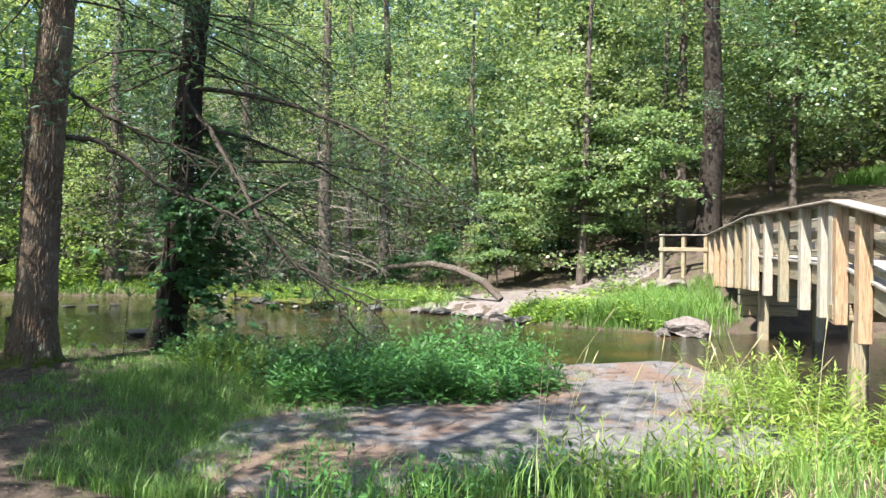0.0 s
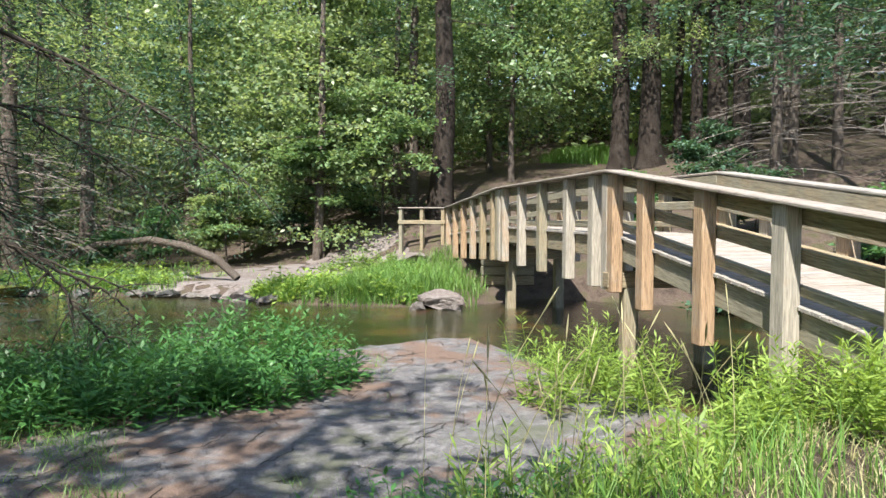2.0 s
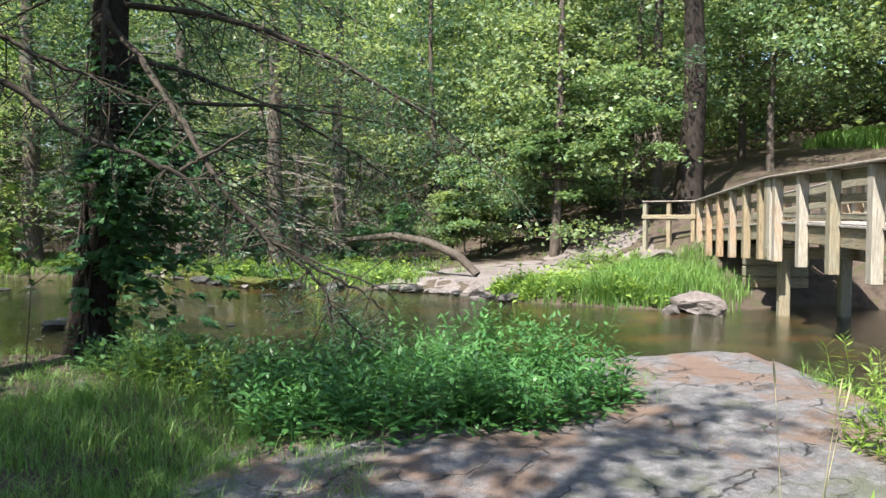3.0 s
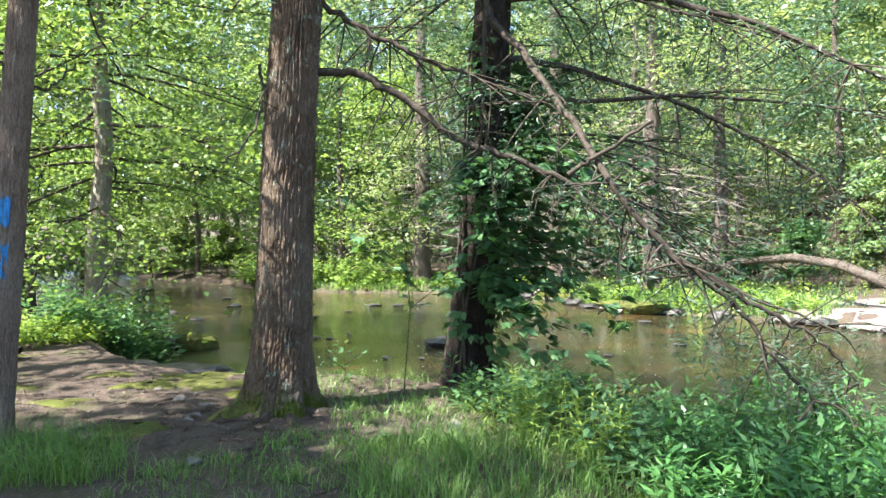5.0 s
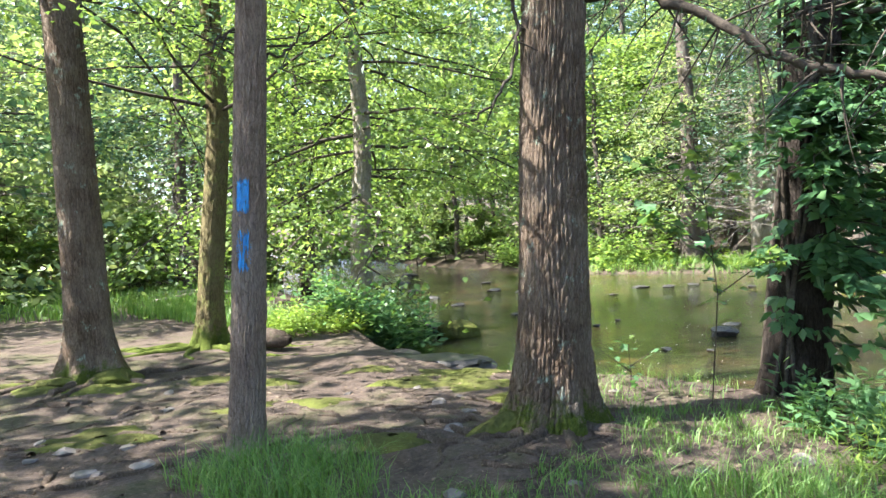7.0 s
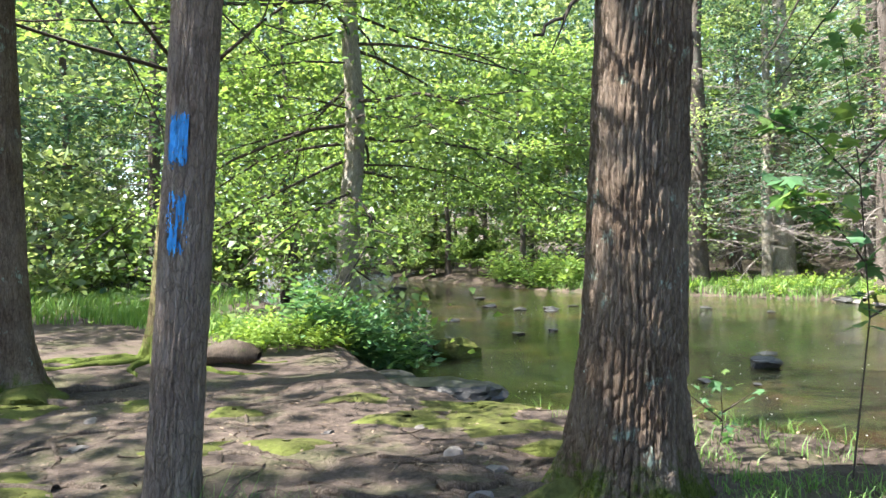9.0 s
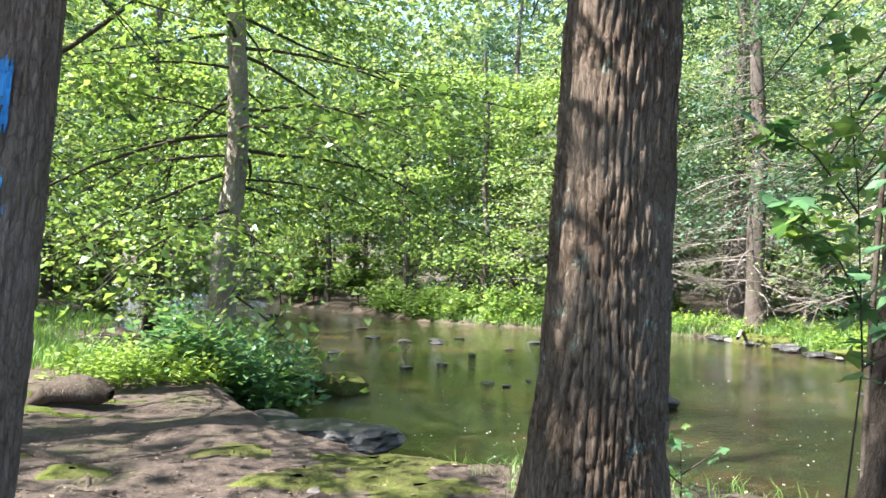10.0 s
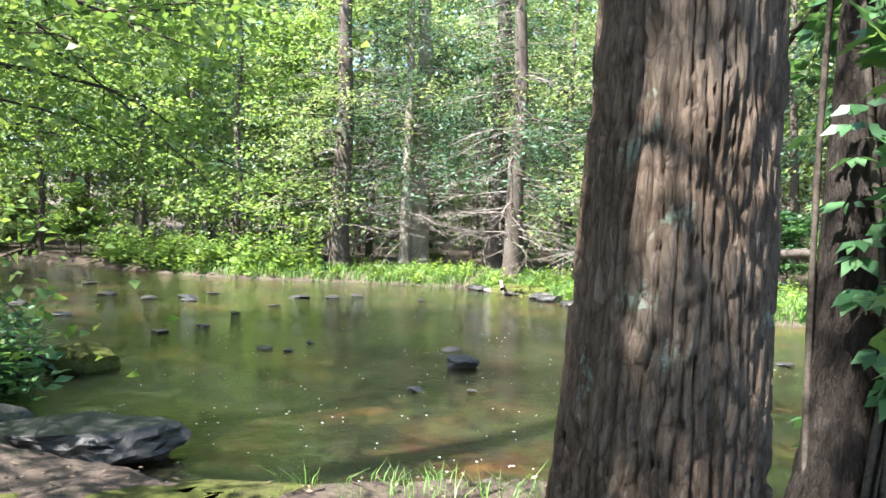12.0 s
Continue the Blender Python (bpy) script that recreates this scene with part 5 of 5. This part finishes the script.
weeds("bank_weeds", rng, scatter(rng, [(1.3, -1.6), (2.2, -1.0), (2.8, -1.9), (2.0, -2.4)], 58), 0.55, 0.1, 22, LEAF_LIME, "fresh upright willow-leaved weeds on the bank", 0.2)
weeds("bank_weeds", rng, scatter(rng, [(1.5, -0.3), (2.0, 0.3), (2.9, 0.2), (3.2, -1.0), (1.9, -1.3)], 70), 0.4, 0.13, 16, LEAF_CREEPER, "low leafy weeds at the foot of the dark trunk", 0.5, 0.15)
# goldenrod
for poly, n, h in (([(4.7, -7.6), (5.4, -6.9), (6.6, -6.9), (7.0, -7.6), (6.2, -8.5), (5.2, -8.5)], 62, 1.05), ([(3.4, -10.2), (4.0, -9.0), (5.6, -9.2), (6.0, -10.2), (5.0, -11.4)], 105, 0.9), ([(2.6, -9.4), (3.6, -8.6), (4.6, -8.7), (3.9, -9.6)], 24, 0.55)):
    for p in scatter(rng, poly, n):
        ob = weeds("goldenrod", rng, p[None], h, 0.15, 44, LEAF_LIME, "tall yellow-green goldenrod plant in the sun", 0.2, 0.05, 0.6, category="plant")
        del ob["kind"]
        tagged(ob, group="goldenrod plants")
# mixed foreground
fore = [(-0.4, -7.2), (0.6, -6.7), (1.7, -7.6), (2.8, -8.5), (3.6, -9.4), (3.2, -10.6), (1.6, -10.4), (0.3, -9.0)]
grass("tall_grass", rng, scatter(rng, fore, 290), 0.36, 0.009, GRASS, "tall sunlit meadow grass", 0.5, 7, 0.07)
weeds("leafy_weeds", rng, scatter(rng, [(-0.3, -7.2), (0.7, -6.4), (2.2, -7.3), (2.6, -8.4), (1.2, -8.4)], 85), 0.42, 0.12, 18, LEAF_WEED, "low green leafy weeds among the grass", 0.33, 0.06)
weeds("leafy_weeds", rng, scatter(rng, [(0.9, -8.6), (1.6, -7.9), (2.6, -8.4), (2.4, -9.2), (1.4, -9.3)], 46), 0.6, 0.16, 16, LEAF_LIME, "sunlit lance-leaved weeds among the grass", 0.16, 0.02, 0.9)
grass("dry_grass", rng, scatter(rng, [(1.4, -9.6), (3.0, -8.6), (5.4, -8.8), (6.0, -9.6), (4.0, -11), (2.0, -10.8)], 330), 0.14, 0.008, STRAW, "dry straw-coloured grass matted on bare soil", 1.7, 7, 0.1)
# seed stalks
st = scatter(rng, [(0.6, -8.4), (1.8, -7.6), (3.4, -8.0), (3.6, -9.2), (2.0, -9.4)], 26)
R = on_land(st)
chunks = []
for p in R:
    H = rng.uniform(0.75, 1.2)
    d = np.array([rng.normal(0.12, 0.15), rng.normal(0, 0.12), 0])
    q = p + np.outer(np.linspace(0, 1, 7), [0, 0, H]) + np.outer(np.linspace(0, 1, 7) ** 2.2, d * H * 1.6)
    chunks.append(tube(q, np.linspace(0.0035, 0.0015, 7), 4))
    e = (q[-1] - q[-2]) / np.linalg.norm(q[-1] - q[-2])
    chunks.append(tube(q[-1] + np.outer(np.linspace(-0.02, 0.13, 6), e), np.array([0.002, 0.005, 0.006, 0.006, 0.004, 0.001]), 5, 0.2, 1))
V, F = join(chunks)
tagged(mesh_obj("seed_grass", V, F, STRAW), "pale grass stalks with drooping seed heads", "grass", kind="stuff")
# short grass under the trees
for poly, n, h in (([(-2.4, -0.45), (-2.6, -0.8), (-2.0, -1.5), (-1.2, -1.5), (-1.3, -0.7), (-1.9, -0.25)], 190, 0.22),
                   ([(-0.9, -1.3), (0.2, -0.8), (0.6, -1.2), (0.3, -3.2), (-1.0, -3.6), (-1.6, -2.4)], 240, 0.11),
                   ([(0.5, -1.5), (1.5, -1.2), (2.6, -2.2), (2.4, -3.4), (1.0, -4.2), (0.1, -3.2)], 560, 0.22),
                   ([(0.3, -3.4), (1.6, -3.8), (0.6, -5.2), (-0.4, -6.4), (-1.2, -5.2), (-0.6, -4.0)], 520, 0.17),
                   ([(0.4, 0.5), (1.6, 0.6), (2.0, 1.6), (0.8, 2.4), (-0.2, 2.4)], 60, 0.13),
                   ([(0.35, -1.0), (1.9, -0.7), (2.1, 0.2), (0.6, 0.3)], 150, 0.1)):
    grass("grass", rng, scatter(rng, poly, n), h, 0.006, GRASS, "soft green grass on the trodden bank", 1.0, 11, 0.06)
for poly, n, h in (([(2.0, -6.4), (3.4, -5.6), (5.0, -5.6), (5.6, -6.4), (4.6, -7.0), (3.0, -7.4)], 34, 0.12), ([(5.0, -4.6), (6.4, -4.0), (6.6, -4.6), (5.4, -5.4)], 26, 0.22), ([(7.2, -6.4), (8.4, -5.6), (8.2, -6.4), (7.2, -7.4)], 34, 0.3), ([(0.6, -5.6), (1.6, -4.2), (2.4, -3.6), (2.6, -4.2), (1.4, -5.6)], 120, 0.2)):
    grass("grass", rng, scatter(rng, poly, n), h, 0.006, GRASS, "grass tufts rooted in cracks of the rock", 0.9, 9, 0.06)
# around the birch
weeds("bank_bush", rng, scatter(rng, [(-3.4, 7.0), (-2.2, 6.3), (-1.4, 7.0), (-1.3, 8.6), (-2.2, 9.8), (-3.4, 9.0)], 150), 1.15, 0.2, 24, LEAF_CREEPER, "broad-leaved bush on the bank below the birch", 0.6, 0.32, category="bush")
weeds("bank_bush", rng, scatter(rng, [(-4.3, 6.2), (-3.2, 5.6), (-2.2, 5.9), (-2.4, 7.0), (-3.6, 7.6)], 90), 0.45, 0.13, 18, LEAF_LIME, "sunlit low weeds beside the mossy tree", 0.5, 0.15)
grass("grass", rng, scatter(rng, [(-7, 12), (-4.5, 9.0), (-3, 6.6), (-3.6, 6.4), (-5.6, 8), (-8.5, 11)], 700), 0.3, 0.012, GRASS, "bright grass on the sunny bank", 0.6, 6, 0.09)
grass("meadow_grass", rng, scatter(rng, [(-16, 14), (-9, 9.5), (-6.5, 9.5), (-5.6, 14.5), (-8.2, 19), (-14, 27), (-22, 27)], 2600), 0.34, 0.018, GRASS, "sunlit green meadow grass upstream", 0.6, 6, 0.14)
# far bank
t = rng.uniform(4.2, 14.6, 5200)
i0 = t.astype(int)
pb = FAR_BANK[i0] + (FAR_BANK[i0 + 1] - FAR_BANK[i0]) * (t - i0)[:, None]
tg = FAR_BANK[i0 + 1] - FAR_BANK[i0]
tg /= np.linalg.norm(tg, axis=1)[:, None]
pb = pb + np.stack([-tg[:, 1], tg[:, 0]], 1) * (0.25 + rng.exponential(1.5, len(t)))[:, None]
pb = pb[~((np.hypot((pb[:, 0] - 18.6) / 5.5, (pb[:, 1] - 6.0) / 2.0)) < 1)]
grass("bank_grass", rng, pb, 0.34, 0.018, GRASS, "bright green grass along the far creek bank", 0.6, 5, 0.12)
weeds("bank_weeds", rng, pb[rng.random(len(pb)) < 0.09], 0.5, 0.22, 14, LEAF_LIME, "leafy undergrowth along the far creek bank", 0.5, 0.2)
grass("tall_grass", rng, scatter(rng, [(14.3, 1.3), (15.0, -0.2), (16.4, -0.6), (20.4, 2.0), (21.2, 3.4), (17.2, 2.3)], 720), 0.55, 0.016, GRASS, "tall arching grass beside the gravel bar", 0.7, 7, 0.1)
weeds("undergrowth", rng, scatter(rng, [(20.5, 3.4), (22.6, 4.2), (22.6, 6.6), (20, 6.4)], 60), 0.5, 0.2, 16, LEAF_BRIGHT, "leafy weeds by the far bridge end", 0.5, 0.2)
# understory behind the far bank: saplings and shrubs
def shrub(x, y, h, mat, leaf, seed, label, per=9, name="shrub", low=0.15):
    rng = np.random.default_rng(seed)
    z = ground_at(x, y)
    th = thing(name, x, y, z, label, "shrub")
    C = trunk_curve(0, 0, 0, h, (rng.uniform(-0.1, 0.1), rng.uniform(-0.1, 0.1)), 0.08, seed, 10)
    V, F = tube(C, np.linspace(0.012 * h, 0.005, 10), 6, 0.05, seed)
    mesh_obj("stem", V, F, TWIG, th, smooth=True)
    crown(th, rng, C, None, int(8 + h * 4), h * low, h * 0.98, h * 0.42, mat, leaf, per, (0.24, 0.24, 0.07), 0.1, 0.02, 3, narrow=0.6, flat=0.65, name="leaves")
    return th


for k, (x, y, h) in enumerate(((17.6, -8.2, 1.6), (19.6, -5.2, 1.5), (20.6, -8.6, 2.2), (22.6, -5.0, 1.8), (24.6, -6.4, 2.2), (18.4, -11.5, 2.0), (27.5, -7.0, 2.4))):
    shrub(x, y, h, LEAF_CREEPER if k % 2 else NEEDLE, 0.17, 960 + k, "shaded shrub on the bank behind the footbridge", 10)
shrub(25.0, 6.3, 6.4, LEAF_PALE, 0.2, 900, "young maple with pale layered leaves by the bridge end", 12, "sapling", 0.4)
shrub(23.2, 8.0, 5.6, LEAF_PALE, 0.2, 902, "young maple with pale layered leaves behind the gravel bar", 12, "sapling", 0.38)
shrub(20.5, 10.8, 4.2, LEAF_PALE, 0.18, 901, "young maple with pale layered leaves behind the gravel bar", 9, "sapling", 0.3)
k = 0
for x, y, h, mt in ((0.6, 33, 3, LEAF_BRIGHT), (12.6, 24.5, 2.6, FAR_LEAF),
                    (15, 22, 2.8, FAR_LEAF), (14.6, 17.5, 1.6, LEAF_CREEPER), (17, 13.5, 1.5, LEAF_CREEPER), (19, 12.8, 2.4, LEAF_CREEPER), (21.5, 12.4, 3.0, FAR_LEAF), (25, 11, 3.2, NEEDLE), (27, 8.6, 2.6, NEEDLE), (23.8, 12.8, 3.4, FAR_LEAF),
                    (-1.6, 37, 3, FAR_LEAF), (-3.5, 40, 3.5, FAR_LEAF), (-10.5, 16.5, 2.6, LEAF_BRIGHT), (-13.5, 14.5, 3.0, LEAF_BRIGHT), (-13, 21, 3.2, FAR_LEAF), (-8.6, 22.5, 2.4, FAR_LEAF), (-15.5, 18, 3.4, FAR_LEAF), (-11, 28, 3.5, LEAF_BRIGHT), (17.5, 25, 3, FAR_LEAF), (20, 20.5, 3, FAR_LEAF)):
    k += 1
    shrub(x, y, h, mt, 0.2, 910 + k, "leafy understory shrub at the edge of the woods", 10)
# maple sprays near the big hemlock
def spray(name, base, pts, leaf, n, seed, label):
    rng = np.random.default_rng(seed)
    th = thing(name, *base, label, "sapling")
    off = np.array(base)
    chunks, cs = [], []
    for p in pts:
        p = np.array(p, float) - off
        t = np.linspace(0, 1, len(p) * 4)
        P_ = np.stack([np.interp(t * (len(p) - 1), np.arange(len(p)), p[:, q]) for q in range(3)], 1)
        chunks.append(tube(P_, np.linspace(0.006, 0.002, len(P_)), 5, 0.05, seed))
        cs.append(P_[len(P_) // 3:])
    V, F = join(chunks)
    mesh_obj("stem", V, F, TWIG, th, smooth=True)
    cs = np.concatenate(cs)
    for k in range(n):
        c = cs[rng.integers(len(cs))] + rng.normal(0, 0.05, 3)
        a_, s = rng.uniform(0, 6.28), leaf * rng.uniform(0.7, 1.2)
        lobes = []
        for da, l in ((0, 1.0), (0.75, 0.85), (-0.75, 0.85), (1.7, 0.5), (-1.7, 0.5)):
            for rr_, dd in ((l, da), (l * 0.55, da + 0.35)):
                lobes.append((dd, rr_))
        lobes.sort()
        tilt = rng.normal(0, 0.35, 2)
        V = [(0, 0, 0)] + [(math.cos(d) * r_ * s * 0.6, math.sin(d) * r_ * s * 0.6, 0.04 * s * math.cos(3 * d)) for d, r_ in lobes]
        m = Matrix.Translation(c) @ Matrix.Rotation(a_, 4, "Z") @ Matrix.Rotation(tilt[0], 4, "X") @ Matrix.Rotation(tilt[1] + 0.3, 4, "Y")
        V = [m @ Vector(v) for v in V]
        n_ = len(lobes)
        mesh_obj("leaf", V, [(0, 1 + i, 1 + (i + 1) % n_) for i in range(n_)], LEAF_CREEPER if rng.random() < 0.6 else LEAF_BRIGHT, th)


g = ground_at(1.3, 0.2)
spray("maple_sapling", (1.3, 0.2, g), [[(1.3, 0.2, g), (1.35, 0.1, 0.8), (1.25, 0.0, 1.6), (1.1, -0.1, 2.3)], [(1.3, 0.05, 1.1), (1.0, -0.15, 1.35), (0.72, -0.25, 1.45)], [(1.25, 0.0, 1.5), (0.95, -0.1, 1.75), (0.7, -0.1, 1.85)], [(1.35, 0.1, 0.8), (1.55, -0.1, 1.0), (1.7, -0.2, 1.1)], [(1.25, 0, 1.6), (1.5, -0.1, 1.9), (1.75, -0.1, 2.0)]], 0.18, 150, 51, "slender maple sapling with broad lobed leaves")
g = ground_at(0.75, 0.75)
spray("seedling", (0.75, 0.75, g), [[(0.75, 0.75, g), (0.8, 0.75, 0.05), (0.78, 0.72, 0.35)], [(0.8, 0.75, 0.1), (0.55, 0.7, 0.3)], [(0.8, 0.75, 0.15), (1.0, 0.7, 0.3)]], 0.11, 22, 52, "small leafy seedling on the bank edge")

# moss cushions and litter on the soil
for k in range(22):
    if k < 14:
        x, y, s = rng.uniform(-3.8, 0.6), rng.uniform(-0.4, 3.4), rng.uniform(0.25, 0.6)
    else:
        a_ = rng.uniform(3.4, 6.0)
        x, y, s = -5.1 + 0.75 * math.cos(a_), 3.1 + 0.75 * math.sin(a_), rng.uniform(0.3, 0.5)
    na, nr = 18, 5
    ang = np.linspace(0, 2 * math.pi, na, endpoint=False)
    rim = s * (1 + 0.25 * np.sin(3 * ang + k) + 0.15 * np.sin(7 * ang + 2 * k))
    rows = [np.stack([x + rim * f * np.cos(ang), y + 0.7 * rim * f * np.sin(ang)], 1) for f in np.linspace(0.1, 1, nr)]
    pts = np.concatenate(rows)
    hgt = np.repeat(np.array([0.03, 0.026, 0.02, 0.01, -0.03]), na)
    V = np.column_stack([pts, land(pts[:, 0], pts[:, 1]) + hgt])
    i, j = np.meshgrid(np.arange(nr - 1), np.arange(na), indexing="ij")
    q, q2 = i * na + j, i * na + (j + 1) % na
    F = np.stack([q, q2, q2 + na, q + na], -1).reshape(-1, 4)
    tagged(mesh_obj("moss_cushion", V, np.concatenate([F, [[0, 4, 9, 13]]]), MOSS, smooth=True), "low cushion of yellow-green moss on soil", "moss", "moss cushions")
LITTER = leaf_material("litter", (0.06, 0.042, 0.028), (0.12, 0.085, 0.056), (0.22, 0.165, 0.115), 0.1, 0.8)
lp = np.concatenate([scatter(rng, [(-6, 4), (-5, -2), (-1, -6), (2, -3), (2, 2), (-1, 3)], 2600), scatter(rng, [(0, -9), (6, -9), (9, -5), (4, -2)], 1500), scatter(rng, [(12, 20), (14, 9), (26, 9), (26, 24)], 2500)])
R = on_land(lp, 0.02)
n = len(R)
D = unit(rng, n)
D[:, 2] *= 0.2
s = rng.uniform(0.022, 0.05, n)
V, F = leaf_quads(R, np.tile([0, 0, 1.0], (n, 1)) + rng.normal(0, 0.3, (n, 3)), D, s, s * 0.55, 0.15)
tagged(mesh_obj("leaf_litter", V, F, LITTER), "dry brown leaves and needles on the ground", "leaf litter", kind="stuff")
chunks = []
for k in range(150):
    x, y = rng.uniform(-5, 2), rng.uniform(-4, 2.6)
    a_, L_ = rng.uniform(0, 6.28), rng.uniform(0.1, 0.5)
    q = np.array([(x + math.cos(a_) * L_ * f, y + math.sin(a_) * L_ * f, 0) for f in np.linspace(0, 1, 4)])
    q[:, 2] = land(q[:, 0], q[:, 1]) + 0.008
    q[1:3, :2] += rng.normal(0, 0.02, (2, 2))
    chunks.append(tube(q, np.linspace(0.006, 0.003, 4), 4))
V, F = join(chunks)
tagged(mesh_obj("fallen_twigs", V, F, ROOT_BARK), "thin dead twigs scattered on the soil", "twigs", kind="stuff")

grass("hill_grass", np.random.default_rng(7), scatter(np.random.default_rng(7), [(36, -1), (41, -1.5), (44, 3), (40, 4.5)], 500), 0.7, 0.04, GRASS, "bright sunlit clearing on the hill beyond the bridge", 0.6, 7, 0.2)

rng = np.random.default_rng(303)
weeds("bank_bush", rng, scatter(rng, [(0.6, 30.5), (3.0, 26.2), (5.4, 23.6), (7.4, 22.6), (7.8, 23.8), (5.6, 26.5), (3.6, 29.5), (1.6, 32.5)], 190), 1.3, 0.3, 22, LEAF_BRIGHT, "lush broad-leaved bushes overhanging the far bank", 0.6, 0.45, category="bush")
weeds("bank_bush", rng, scatter(rng, [(12.2, 14.5), (13.5, 11.5), (16.5, 10.5), (18, 14), (14.5, 17)], 120), 0.5, 0.22, 14, LEAF_BRIGHT, "low leafy plants under the far trees", 0.55, 0.3)
# small foam flecks on the water
fp = np.concatenate([scatter(rng, [(-0.6, 3.4), (2.6, 2.6), (7, 1), (9, 6), (6, 14), (1, 12), (-1, 7)], 420), scatter(rng, [(-3, 15), (7, 15), (6, 20), (-4, 22)], 260)])
n = len(fp)
s = rng.uniform(0.012, 0.04, n)
C = np.column_stack([fp, np.full(n, WATER_Z + 0.004)])
D = unit(rng, n)
D[:, 2] = 0
V, F = leaf_quads(C, np.tile([0, 0, 1.0], (n, 1)), D, s, s * 0.8, 0.0)
FOAM = rough_material("foam", ((0.3, (0.6, 0.6, 0.55)), (0.7, (0.8, 0.8, 0.76))), 40, rough=0.6)
tagged(mesh_obj("foam_flecks", V, F, FOAM), "tiny pale foam flecks drifting on the water", "foam", kind="stuff")

grass("tall_grass", rng, scatter(rng, [(15.8, -1.9), (17.2, -1.7), (22.4, 1.9), (21.5, 3), (16, 0.2)], 420), 0.5, 0.016, GRASS, "tall arching grass under the bridge end", 0.7, 7, 0.1)
